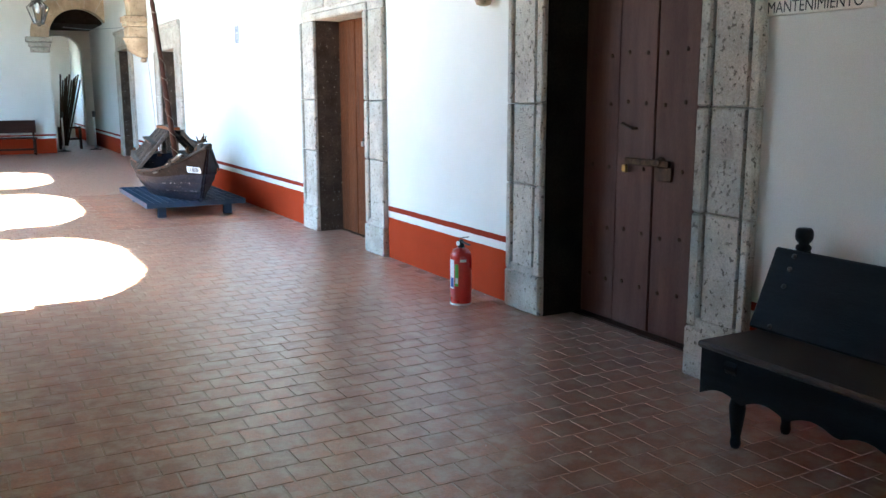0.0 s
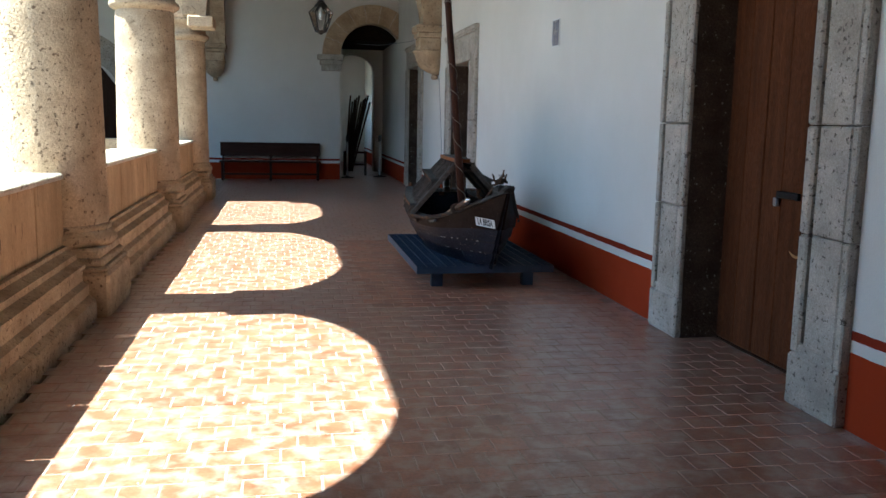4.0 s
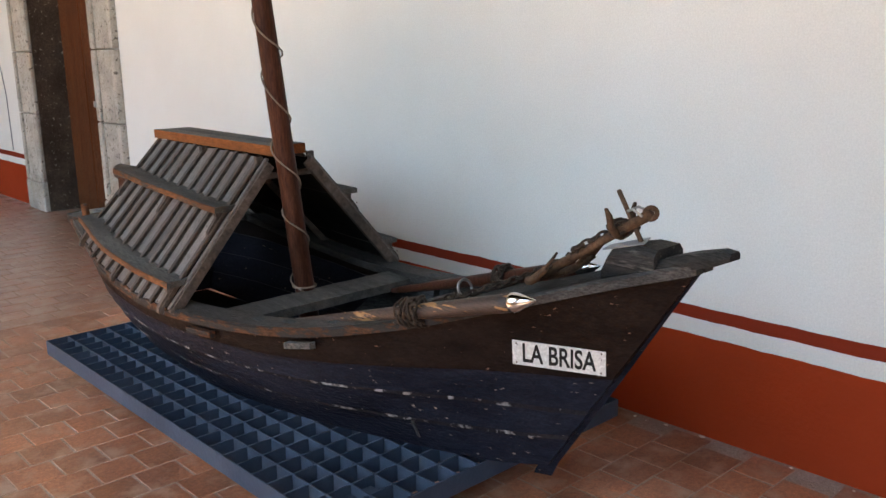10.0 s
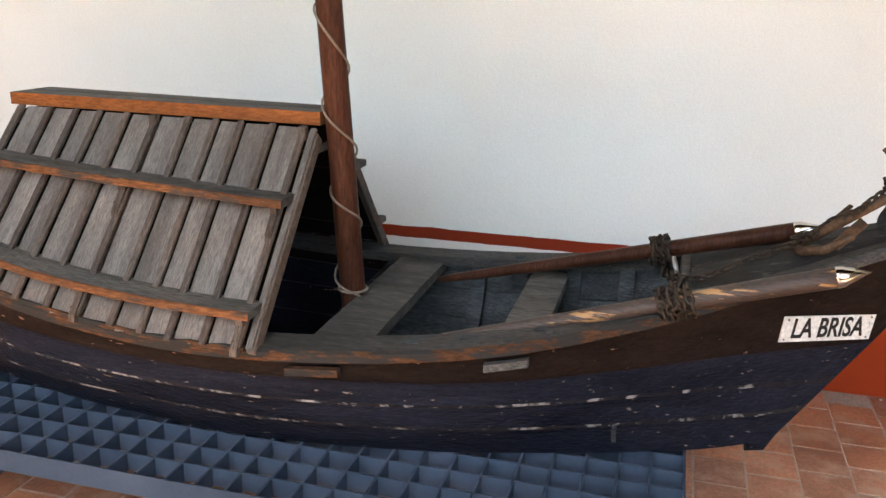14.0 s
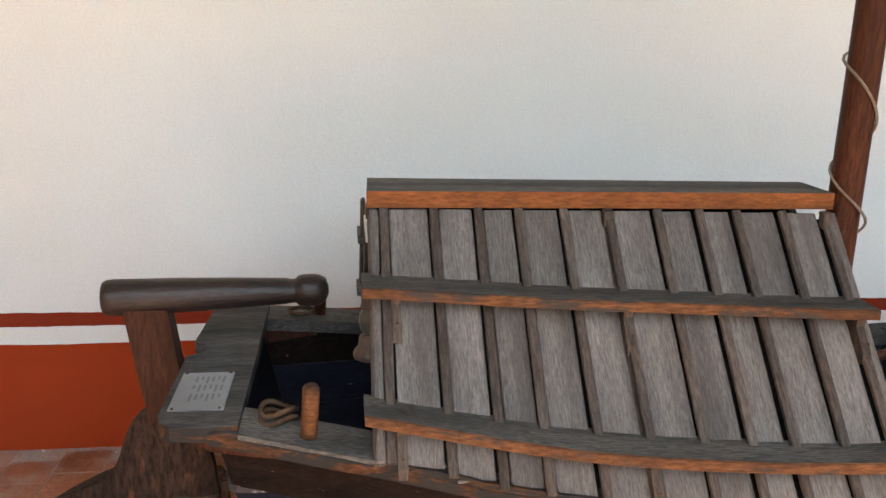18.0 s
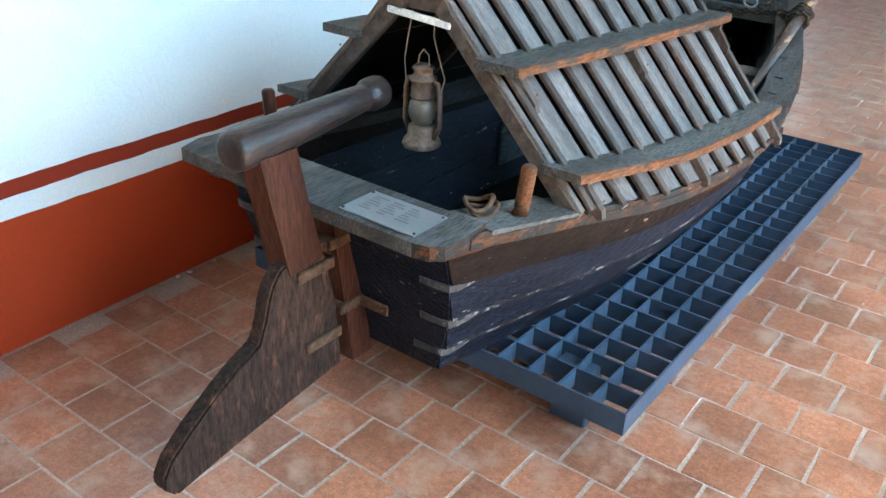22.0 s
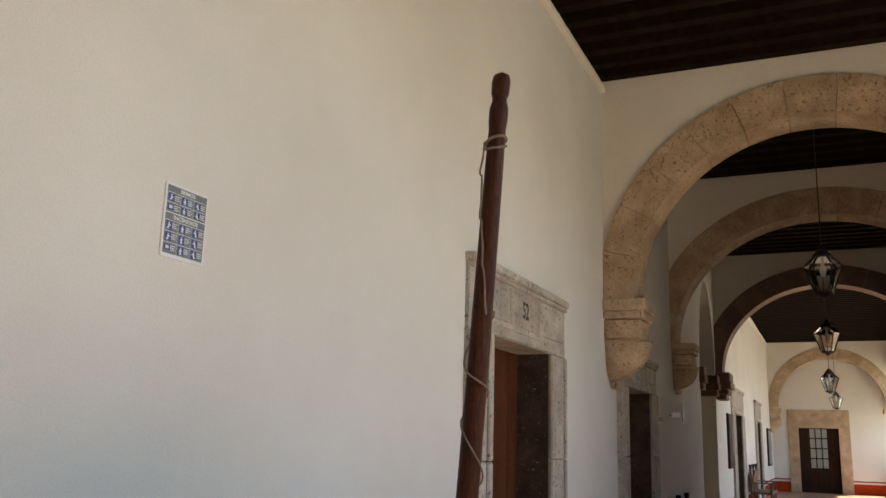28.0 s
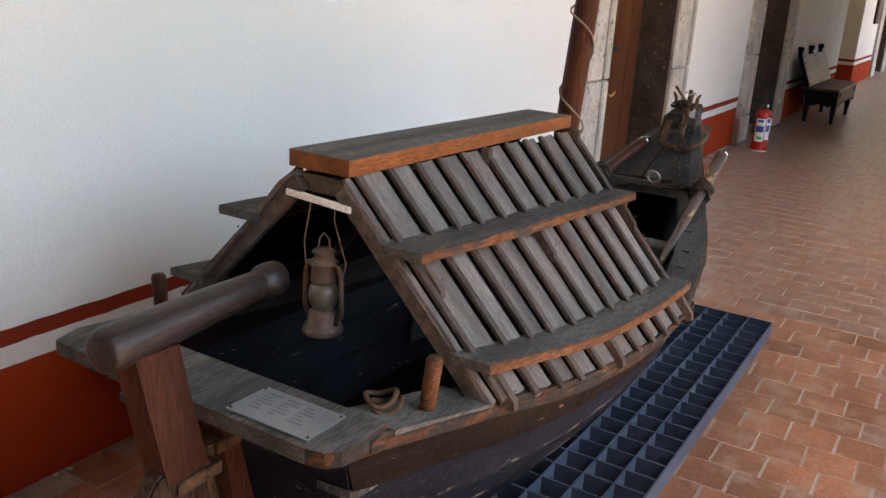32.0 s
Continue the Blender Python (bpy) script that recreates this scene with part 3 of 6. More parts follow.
def corbel(y, x=0.0, scale=1.0):
    c = thing("corbel", (x, y, 2.1), "carved warm stone corbel under an arch", "corbel", "corbels")
    s = scale
    half = lambda prof: [(r * s, 2.98 - (2.98 - z) * s) for r, z in prof]
    part("knob", lathe(half([(0.02, 2.09), (0.05, 2.10), (0.062, 2.13), (0.05, 2.165), (0.035, 2.18)]), (x - 0.07 * s, y, 0), 16), WARM, c, smooth=True)
    part("bowl", lathe(half([(0.06, 2.175), (0.13, 2.22), (0.2, 2.3), (0.235, 2.4), (0.25, 2.52), (0.27, 2.54), (0.27, 2.565), (0.245, 2.575)]), (x, y, 0), 28, lean=0.65), WARM, c, smooth=True)
    part("neck", boxes((x - 0.37 * s, x, y - 0.235 * s, y + 0.235 * s, 2.98 - 0.41 * s, 2.98 - 0.2 * s), bevel=0.02), WARM, c)
    part("abacus", boxes((x - 0.43 * s, x, y - 0.29 * s, y + 0.29 * s, 2.98 - 0.12 * s, 2.98), (x - 0.4 * s, x, y - 0.265 * s, y + 0.265 * s, 2.98 - 0.2 * s, 2.98 - 0.12 * s), bevel=0.014), WARM, c)
    return c


for y in ARCHES:
    a = thing("transverse_arch", (-2.1, y, 3), "warm stone arch across the corridor", "arch", "corridor arches")
    pil = y == -6.75
    cu = -2.06
    r, h = (1.93, 1.68) if pil else (2.0, 1.76) if y == -1.5 else (1.75, 1.74)
    for b in arch_band(1, y - 0.24, y + 0.24, cu, r, r + 0.37, 2.98, rise0=h, rise1=h + 0.38):
        part("voussoir", b, OLD_ARCH if pil else WARM, a)
    part("spandrel", arch_wall(1, y - 0.2, y + 0.2, -3.97, -0.002, 5.45, cu, r + 0.35, 2.98, z0=2.98, rise=h + 0.36), PLASTER, a)
    if pil:
        p = thing("pilaster_capital", (-0.2, y, 2.45), "dark carved stone capital under the red-brown arch", "capital")
        part("capital", boxes((-0.2, 0, y - 0.27, y + 0.27, 2.45, 2.55), (-0.3, 0, y - 0.33, y + 0.33, 2.66, 2.8), (-0.24, 0, y - 0.3, y + 0.3, 2.55, 2.66), (-0.28, 0, y - 0.31, y + 0.31, 2.8, 2.98), bevel=0.02), OLD_ARCH, p)
    else:
        corbel(y, 0.0, 0.8 if y == -1.5 else 1.0)
    part("impost", boxes((-4.1, -3.7, y - 0.3, y + 0.3, 2.8, 2.98), bevel=0.02), WARM, a)
cb = corbel(NORTH - 0.15, 0, 0.9)
cb.matrix_basis = pose(-4.1, 20.98, 2.1, 0, 0, 90)
cross = thing("corner_arch", (-4.1, 18.6, 3), "warm stone arch across the side wing", "arch")
for b in arch_band(0, -4.34, -3.86, 18.65, 1.95, 2.3, 2.98):
    part("voussoir", b, WARM, cross)
part("spandrel", arch_wall(0, -4.3, -3.9, 16.2, NORTH, 5.45, 18.65, 2.28, 2.98, z0=2.98), PLASTER, cross)

# the side wing and the far sides of the courtyard
wing = tagged(thing("side_wing", (-14, 16.2, 0), "arcaded side wing of the courtyard", "arcade"), kind="structure")
for k in range(6):
    x = -8.7 - 4.4 * k
    part("column", lathe([(0.42, -0.06), (0.42, 0.5), (0.36, 0.56), (0.34, 2.64), (0.41, 2.7), (0.36, 2.78), (0.45, 2.95), (0.45, 3.06)], (x, 16.2, 0), 20), WARM, wing)
    part("arch", arch_wall(1, 15.92, 16.48, x, x + 4.4 if k else -4.25, 5.6, (x + (x + 4.4 if k else -4.25)) / 2, 1.85, 3.06, z0=3.06), PLASTER, wing)
    # bays past the first get unseen walls, added to hold back daylight
    part("parapet" if k == 0 else "wall", boxes((x + 0.3, x + 4.1, 16.0, 16.5, -0.06, 1.0 if k == 0 else 5.4)), WARM if k == 0 else PLASTER, wing)
part("ceiling", boxes((-40, -4.9, 15.6, 21.6, 5.3, 5.6)), CEILING, wing)
part("floor", boxes((-40, -3.87, 16.5, 21, -0.2, -0.002)), GROUT, wing)
for k, v in enumerate(arch_band(1, 20.93, 21.0, -7.2, 1.0, 1.42, 2.0, 9, rise0=0.62, rise1=1.25)):
    part("voussoir", v, STONE, wing)
for x in (-8.62, -6.2):
    part("jamb", boxes((x, x + 0.42, 20.93, 21.0, 0, 2.0), bevel=0.01), STONE, wing)
part("door", prism([(-8.2, 0), (-6.2, 0), (-6.2, 2.0), (-6.5, 2.4), (-7.2, 2.61), (-7.9, 2.4), (-8.2, 2.0)], 1, 20.95, 20.992), OLD_DOOR, wing)
for name, b in (("wall_west", (-30, -29, -40, 40, -0.06, 6.5)), ("wall_far_south", (-30, -5.2, -29, -28, -0.06, 6.5))):
    bm = boxes(b)
    setting(name, bm, PLASTER, "plain far wall of the courtyard")

# doors and their surrounds
def surround(key, o0, o1, i0, i1, zt, zi):
    f = tagged(thing("door_frame", (0, (o0 + o1) / 2, 0), "weathered grey stone door surround with moulded edges", "door frame"), kind="structure")
    for y0, y1, inner in ((o0, i0, 1), (i1, o1, -1)):
        part("plinth", boxes((-0.058, 0.42, y0 - 0.004, y1 + 0.004, 0.0, 0.27), bevel=0.012), STONE, f)
        oy = y0 if inner > 0 else y1
        iy = y1 if inner > 0 else y0
        for z0, z1 in ((0.27, 0.88), (0.88, 1.42), (1.42, zi)):
            part("jamb_stone", boxes((-0.01, 0.42, y0, y1, z0 + 0.002, z1 - 0.002), bevel=0.004), STONE, f)
            fy = sorted((oy + inner * 0.068, iy - inner * 0.097))
            part("jamb_panel", boxes((-0.04, -0.005, fy[0], fy[1], z0 + 0.003, z1 - 0.003), bevel=0.009), STONE, f)
            part("outer_bead", boxes((-0.052, -0.005, min(oy, oy + inner * 0.05), max(oy, oy + inner * 0.05), z0 + 0.003, z1 - 0.003), bevel=0.008), STONE, f)
            part("inner_bead", boxes((-0.05, -0.005, min(iy, iy - inner * 0.075), max(iy, iy - inner * 0.075), z0 + 0.003, z1 - 0.003), bevel=0.012), STONE, f)
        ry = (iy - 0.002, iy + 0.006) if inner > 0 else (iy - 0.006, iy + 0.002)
        # the studded door's north reveal is coloured near-black for its shade
        part("reveal_stone", boxes((-0.012, 0.42, *ry, 0.002, zi)), SHADED_STONE if key == "m" and inner < 0 else REVEAL, f, "stone with the recess's deep shade in its colour" if key == "m" and inner < 0 else "dark stained stone with pale chips")
        part("panel_foot", boxes((-0.045, -0.005, y0 + 0.05, y1 - 0.05, 0.262, 0.325), bevel=0.008), STONE, f)
    w = (o1 - o0) / 3
    for k in range(3):
        part("lintel_stone", boxes((-0.03, 0.42, o0 + w * k + 0.002, o0 + w * (k + 1) - 0.002, zi, zt - 0.06), bevel=0.006), STONE, f)
        m = (o1 - o0 - 0.14) / 3
        part("lintel_panel", boxes((-0.042, -0.02, o0 + 0.07 + m * k + 0.018, o0 + 0.07 + m * (k + 1) - 0.018, zi + 0.115, zt - 0.105), bevel=0.008), STONE, f)
    part("cornice", boxes((-0.07, 0.1, o0 - 0.01, o1 + 0.01, zt - 0.06, zt), (-0.055, 0.1, o0, o1, zt - 0.095, zt - 0.06), bevel=0.01), STONE, f)
    part("lintel_bead", boxes((-0.05, -0.02, i0 - 0.075, i1 + 0.075, zi, zi + 0.075), bevel=0.012), STONE, f)
    if key == "b":
        my = (o0 + o1) / 2
        lettering("52", 0.17, Matrix(((0, 0, -1, -0.0425), (-1, 0, 0, my), (0, 1, 0, (zi + zt) / 2 + 0.003), (0, 0, 0, 1))), BLACK, f, 0.001, 0.8, 0.004)
    return f


def lettering(text, size, m, mat, parent, depth=0.0008, squeeze=1.0, bold=0.0):
    """Writing of the built-in font as a mesh, centred at the pose m."""
    cu = bpy.data.curves.new("lettering", "FONT")
    cu.body, cu.size, cu.extrude, cu.align_x, cu.align_y = text, size, depth, "CENTER", "CENTER"
    cu.offset = bold
    tmp = new("lettering", cu)
    me = bpy.data.meshes.new_from_object(tmp.evaluated_get(bpy.context.evaluated_depsgraph_get()))
    bpy.data.objects.remove(tmp)
    me.transform(m @ Matrix.Diagonal((squeeze, 1, 1, 1)))
    me.materials.clear()
    me.materials.append(mat)
    ob = new("lettering", me)
    ob.parent = parent
    ob.matrix_parent_inverse = root_of(parent).inverted()
    return ob


def plank_door(key, i0, i1, zi):
    old = key == "m"
    d = tagged(thing("door", (0.25, (i0 + i1) / 2, 0), "old dark studded plank door, shut and padlocked" if old else "brown painted plank door, shut", "door"), kind="structure")
    mat, x0 = (WORN_DOOR, 0.30) if old else (DOOR, 0.245)
    n = 4 if old else 6
    w = (i1 - i0) / n
    for k in range(n):
        a, b = i0 + w * k, i0 + w * (k + 1)
        gap = 0.006 if k == n // 2 else 0.0025
        part("plank", boxes((x0 + 0.004 * (k % 2), x0 + 0.05, a + gap, b - 0.002, 0.015, zi), bevel=0.005), mat, d)
    my = (i0 + i1) / 2
    if old:
        for z in (0.28, 0.62, 1.02, 1.42, 1.72):
            for k in range(8):
                y = i0 + 0.1 + (i1 - i0 - 0.2) * k / 7
                part("stud", lathe([(0.014, 0), (0.012, 0.006), (0.005, 0.011)], (x0, y, z + 0.008 * ((k * 7) % 3)), 8, turn=Matrix.Rotation(-math.pi / 2, 4, "Y")), RUST, d)
        part("bolt_bar", boxes((x0 - 0.035, x0 - 0.012, 1.03, 1.42, 1.055, 1.095), bevel=0.006), RUST, d)
        part("bolt_keeper", lathe([(0.035, 0), (0.035, 0.02), (0.02, 0.045)], (x0, 1.12, 1.08), 12, turn=Matrix.Rotation(-math.pi / 2, 4, "Y")), RUST, d)
        part("lock_plate", boxes((x0 - 0.01, x0, 1.03, 1.17, 0.97, 1.05), bevel=0.003), RUST, d)
        part("padlock", boxes((x0 - 0.04, x0 - 0.015, 1.4, 1.44, 1.0, 1.05), bevel=0.006), BRASS, d, "brass padlock")
        part("handle", tube([(x0, 1.47, 1.3), (x0 - 0.03, 1.46, 1.3), (x0 - 0.03, 1.36, 1.275), (x0, 1.35, 1.275)], 0.009, 8), RUST, d)
    else:
        z = 1.02
        part("hasp", boxes((x0 - 0.022, x0, my - 0.2, my + 0.02, z - 0.02, z + 0.02), bevel=0.005), BLACK, d)
        part("padlock", boxes((x0 - 0.03, x0 - 0.008, my + 0.0, my + 0.035, z - 0.07, z - 0.02), bevel=0.005), PLATE, d)
        part("scraped_arc", tube([(x0 + 0.004, my - 0.2 + 0.085 * math.sin(t), z - 0.29 - 0.05 * math.cos(t)) for t in [-1.25 + 0.25 * k for k in range(11)]], [0.003 + 0.007 * math.sin(math.pi * k / 10) for k in range(11)], 6), SCRAPE, d, "bare scraped wood arc")
        for zz in (1.55, 0.3):
            for k in range(n):
                for off in (-0.03, 0.03):
                    part("nail", lathe([(0.006, 0), (0.004, 0.003)], (x0, i0 + w * (k + 0.5) + off, zz), 6, turn=Matrix.Rotation(-math.pi / 2, 4, "Y")), RUST, d)
    part("floor_sill", boxes((0.24, 0.4, i0, i1, -0.01, 0.01)), OLD_DOOR, d)
    return d


for key, (o0, o1, i0, i1, zt, zi) in DOORS.items():
    surround(key, o0, o1, i0, i1, zt, zi)
    plank_door(key, i0, i1, zi)

# ---- the boat ----
BX = -0.905
AXIS = [(7.0, -0.912), (8.2, -0.924), (8.86, -0.932), (9.4, -0.907), (9.88, -0.887), (10.8, -0.885)]
TOP = [(7.19, 0.015, 0.885), (7.4, 0.085, 0.82), (7.65, 0.170, 0.735), (7.95, 0.272, 0.64), (8.3, 0.384, 0.566), (8.7, 0.45, 0.528), (9.15, 0.485, 0.520), (9.55, 0.468, 0.552), (9.9, 0.415, 0.606), (10.18, 0.355, 0.645)]
LOW = [(7.62, 0.012, 0.245), (7.72, 0.04, 0.225), (7.85, 0.075, 0.21), (8.1, 0.145, 0.2), (8.5, 0.25, 0.195), (9.0, 0.31, 0.195), (9.4, 0.304, 0.196), (9.65, 0.282, 0.202), (9.87, 0.256, 0.215), (10.075, 0.226, 0.23)]
LAPS = [(0.0, 0.0, 0.0, 0.0), (0.15, 0.24, 0.29, 0.19), (0.29, 0.46, 0.55, 0.42), (0.48, 0.68, 0.79, 0.68), (1.0, 1.0, 1.0, 1.0)]


def cx(y):
    """The boat's middle line at y."""
    for (y0, x0), (y1, x1) in zip(AXIS, AXIS[1:]):
        if y <= y1:
            t = min(max((y - y0) / (y1 - y0), 0), 1)
            return x0 + (x1 - x0) * t * t * (3 - 2 * t)
    return AXIS[-1][1]


def along(rows, s):
    """A smooth line through rows, at s from 0 to 1."""
    x = s * (len(rows) - 1)
    i = min(int(x), len(rows) - 2)
    p = [Vector(rows[max(0, min(len(rows) - 1, j))]) for j in (i - 1, i, i + 1, i + 2)]
    t = x - i
    return 0.5 * (2 * p[1] + (p[2] - p[0]) * t + (2 * p[0] - 5 * p[1] + 4 * p[2] - p[3]) * t * t + (3 * p[1] - p[0] - 3 * p[2] + p[3]) * t ** 3)


def lap(k, s):
    """How far up the hull the seam k runs at s."""
    return along([(v, 0, 0) for v in LAPS[k]], s)[0]


def hull_at(s, f, side, out=0.0):
    """A point of the hull: s from bow to stern, f from keel to gunwale."""
    y, w, z = along(LOW, s).lerp(along(TOP, s), f)
    w += 0.03 * math.sin(math.pi * f) * min(1, 2.5 * s) + out - 0.05 * f * max(0, (s - 0.85) / 0.15)
    return Vector((cx(y) + side * w, y, z))


def rail_at(y):
    """Half breadth and height of the gunwale at y."""
    lo, hi = 0.0, 1.0
    for _ in range(30):
        mid = (lo + hi) / 2
        lo, hi = (mid, hi) if along(TOP, mid)[0] < y else (lo, mid)
    p = along(TOP, lo)
    return p[1], p[2]


def side_at(y, z, side=-1):
    """The hull's skin at y and z."""
    best = None
    for i in range(121):
        for k in range(41):
            p = hull_at(i / 120, k / 40, side)
            d = (p.y - y) ** 2 + (p.z - z) ** 2
            if best is None or d < best[0]:
                best = (d, p)
    return best[1].x


def loft(rows, cap=True):
    """A skin over rings of points."""
    bm = bmesh.new()
    rings = [[bm.verts.new(p) for p in r] for r in rows]
    k = len(rings[0])
    for a, b in zip(rings, rings[1:]):
        for i in range(k):
            bm.faces.new((a[i], a[(i + 1) % k], b[(i + 1) % k], b[i]))
    if cap:
        bm.faces.new(rings[0]), bm.faces.new(rings[-1][::-1])
    return bm


def plank(a, b, width, thick, up=(0, 0, 1), bevel=0.003):
    """A board from a to b, width across and thick along up."""
    a, b, up = Vector(a), Vector(b), Vector(up)
    ahead = (b - a).normalized()
    side = ahead.cross(up).normalized()
    up = side.cross(ahead)
    m = Matrix((side, ahead, up)).transposed().to_4x4()
    m.translation = (a + b) / 2
    bm = bmesh.new()
    bmesh.ops.create_cube(bm, size=1, matrix=m @ Matrix.Diagonal((width, (b - a).length, thick, 1)))
    if bevel:
        bmesh.ops.bevel(bm, geom=bm.edges[:], offset=bevel, segments=1, affect="EDGES")
    return bm


def by_facing(ob, index, test):
    for p in ob.data.polygons:
        if test(p):
            p.material_index = index


def wobble(bm, size, scale=9.0):
    """Worn, hand-cut unevenness of an edge."""
    for v in bm.verts:
        v.co += size * noise.noise_vector(v.co * scale)
    return bm


boat = thing("boat", (BX, 8.7, 0.195), "old black wooden boat with slatted cabin roof, on steel grating", "boat")
N = 60
for side in (-1, 1):
    for k in range(4):
        rows = []
        for i in range(N + 1):
            s = i / N
            f0, f1 = lap(k, s), lap(k + 1, s)
            e = 0.0028 * noise.noise((s * 60, k * 3.1, side)) + 0.0016 * noise.noise((s * 190, k * 5.3, side))
            rows.append([hull_at(s, f, side, o) for f, o in ((f0, 0.0135 + e), (f0, -0.012), ((f0 + f1) / 2, -0.016), (f1, -0.018), (f1, 0.0), ((f0 + f1) / 2, 0.006), (f0 + 0.022 + e, 0.0125 + e))])
        ob = part("strake", loft(rows), [HULL_TOP if k == 3 else HULL, CHIPPED], boat)
        for i, p in enumerate(ob.data.polygons):
            p.material_index = 1 if i < 7 * N and i % 7 in (0, 6) and k in (1, 2) else 0
    # gunwale board
    rows = []
    for i in range(2 * N + 1):
        y, w, z = along(TOP, i / (2 * N))
        e = 0.0022 * noise.noise((y * 14, side, 2)) + 0.0016 * noise.noise((y * 55, side, 7))
        w0, w1 = w + 0.022 + e, max(w - 0.085, 0.004)
        rows.append([(cx(y) + side * w0, y, z - 0.018), (cx(y) + side * (w0 + 0.001), y, z + 0.004 + e), (cx(y) + side * (w0 - 0.007), y, z + 0.011 + 0.5 * e), (cx(y) + side * w1, y, z + 0.013), (cx(y) + side * w1, y, z - 0.018)])
    ob = part("gunwale", loft(rows), [RAIL, WORN], boat, "grey weathered rail with worn orange edge")
    for i, p in enumerate(ob.data.polygons):
        p.material_index = 1 if 10 * N * 0.25 < i < 10 * N and i % 5 in (0, 1) else 0
    for y, length in ((8.265, 0.1), (8.72, 0.13)):
        w, z = rail_at(y)
        dy = length / 2
        part("cleat", wobble(loft([[(cx(v) + side * (rail_at(v)[0] + d), v, rail_at(v)[1] + h) for d, h in ((0.006, -0.056), (0.026, -0.053), (0.026, -0.034), (0.006, -0.034))] for v in (y - dy, y - dy * 0.3, y + dy * 0.3, y + dy)]), 0.0015, 40), WORN if y > 8.5 else DECK, boat)
# stem, foredeck and beak
part("stem", loft([[(cx(y) + x, y + dy, z) for x, dy in ((-0.018, 0.03), (0, -0.02), (0.018, 0.03))] for y, z in ((7.645, 0.2), (7.62, 0.25), (7.42, 0.55), (7.235, 0.84), (7.21, 0.875))]), HULL, boat)
for side, k0, k1 in ((-1, 0.02, 0.5), (-1, 0.5, 0.98), (1, 0.02, 0.5), (1, 0.5, 0.98)):
    rows = []
    for i in range(15):
        y = 7.2 + 0.66 * i / 14
        w, z = rail_at(y)
        w = max(w - 0.02, 0.012)
        rows.append([(cx(y) + side * w * k0, y, z + 0.030 - 0.02 * k0), (cx(y) + side * w * k1, y, z + 0.030 - 0.02 * k1), (cx(y) + side * w * k1, y, z - 0.01), (cx(y) + side * w * k0, y, z - 0.01)])
    part("foredeck_plank", loft(rows), FOREDECK, boat)
part("beak", wobble(loft([[(cx(y) + a * w, y, z + b * h) for a, b in ((-1, -1), (-1.05, 0), (-0.7, 1), (0.7, 1), (1.05, 0), (1, -1))] for y, w, z, h in ((7.42, 0.07, 0.835, 0.012), (7.32, 0.056, 0.862, 0.017), (7.22, 0.043, 0.892, 0.018), (7.15, 0.034, 0.91, 0.017), (7.118, 0.022, 0.917, 0.010))]), 0.002, 25), FOREDECK, boat)
# transom and stern post
rows = []
for i in range(9):
    f = i / 8 * 0.97
    p = hull_at(1, f, 1)
    w, c = p.x - cx(p.y) + 0.004, cx(p.y)
    rows.append([(c - w, p.y + 0.004, p.z), (c + w, p.y + 0.004, p.z), (c + w - 0.01, p.y - 0.03, p.z), (c - w + 0.01, p.y - 0.03, p.z)])
part("transom", loft(rows), HULL, boat)
SX = -0.898
part("sternpost", wobble(loft([[(SX - 0.03, y0, z), (SX + 0.03, y0, z), (SX + 0.03, y0 + 0.066, z), (SX - 0.03, y0 + 0.066, z)] for y0, z in ((10.078, 0.2), (10.1, 0.34), (10.125, 0.5), (10.142, 0.635))]), 0.0012, 30), MAST, boat)
for z in (0.36, 0.535):
    y = 10.05 + 0.16 * (z - 0.2)
    part("gudgeon", boxes((SX - 0.115, SX + 0.115, y + 0.042, y + 0.05, z - 0.014, z + 0.014), (SX - 0.036, SX + 0.036, y + 0.03, y + 0.112, z - 0.013, z + 0.013), (SX - 0.018, SX + 0.014, y + 0.1, y + 0.15, z - 0.013, z + 0.013), bevel=0.003), RUST, boat)
    part("gudgeon_knuckle", lathe([(0.019, z - 0.026), (0.021, z - 0.02), (0.021, z + 0.02), (0.019, z + 0.026)], (SX - 0.004, y + 0.15, 0), 12), RUST, boat)
    for x in (-0.1, 0.1):
        part("rivet", lathe([(0.006, 0), (0.003, 0.004)], (SX + x, y + 0.05, z), 8, turn=Matrix.Rotation(-math.pi / 2, 4, "X")), RUST, boat)
for side in (-1, 1):
    for z in (0.30, 0.40, 0.505):
        p = hull_at(1, (z - 0.23) / 0.415, 1)
        w, y, c = p.x - cx(p.y), p.y, cx(p.y)
        part("corner_iron", wobble(loft([[(c + side * a, b, z + h) for h in (-0.008, 0.008)] + [(c + side * (a - 0.006), b - 0.003, z + 0.008), (c + side * (a - 0.006), b - 0.003, z - 0.008)] for a, b in ((w - 0.06, y + 0.014), (w - 0.01, y + 0.014), (w + 0.01, y + 0.01), (w + 0.019, y - 0.006), (w + 0.022, y - 0.035), (w + 0.024, y - 0.08))]), 0.003, 30), STRAP, boat)
    part("quarter_knee", loft([[(cx(y) + side * (w0 - 0.035), y, z - d), (cx(y) + side * (w0 + 0.012), y, z - d), (cx(y) + side * (w0 + 0.016), y, z), (cx(y) + side * (w0 - 0.03), y, z)] for y, w0, z, d in ((10.0, 0.36, 0.606, 0.02), (10.1, 0.33, 0.622, 0.04), (10.18, 0.305, 0.632, 0.05), (10.235, 0.3, 0.634, 0.03))]), MAST, boat)
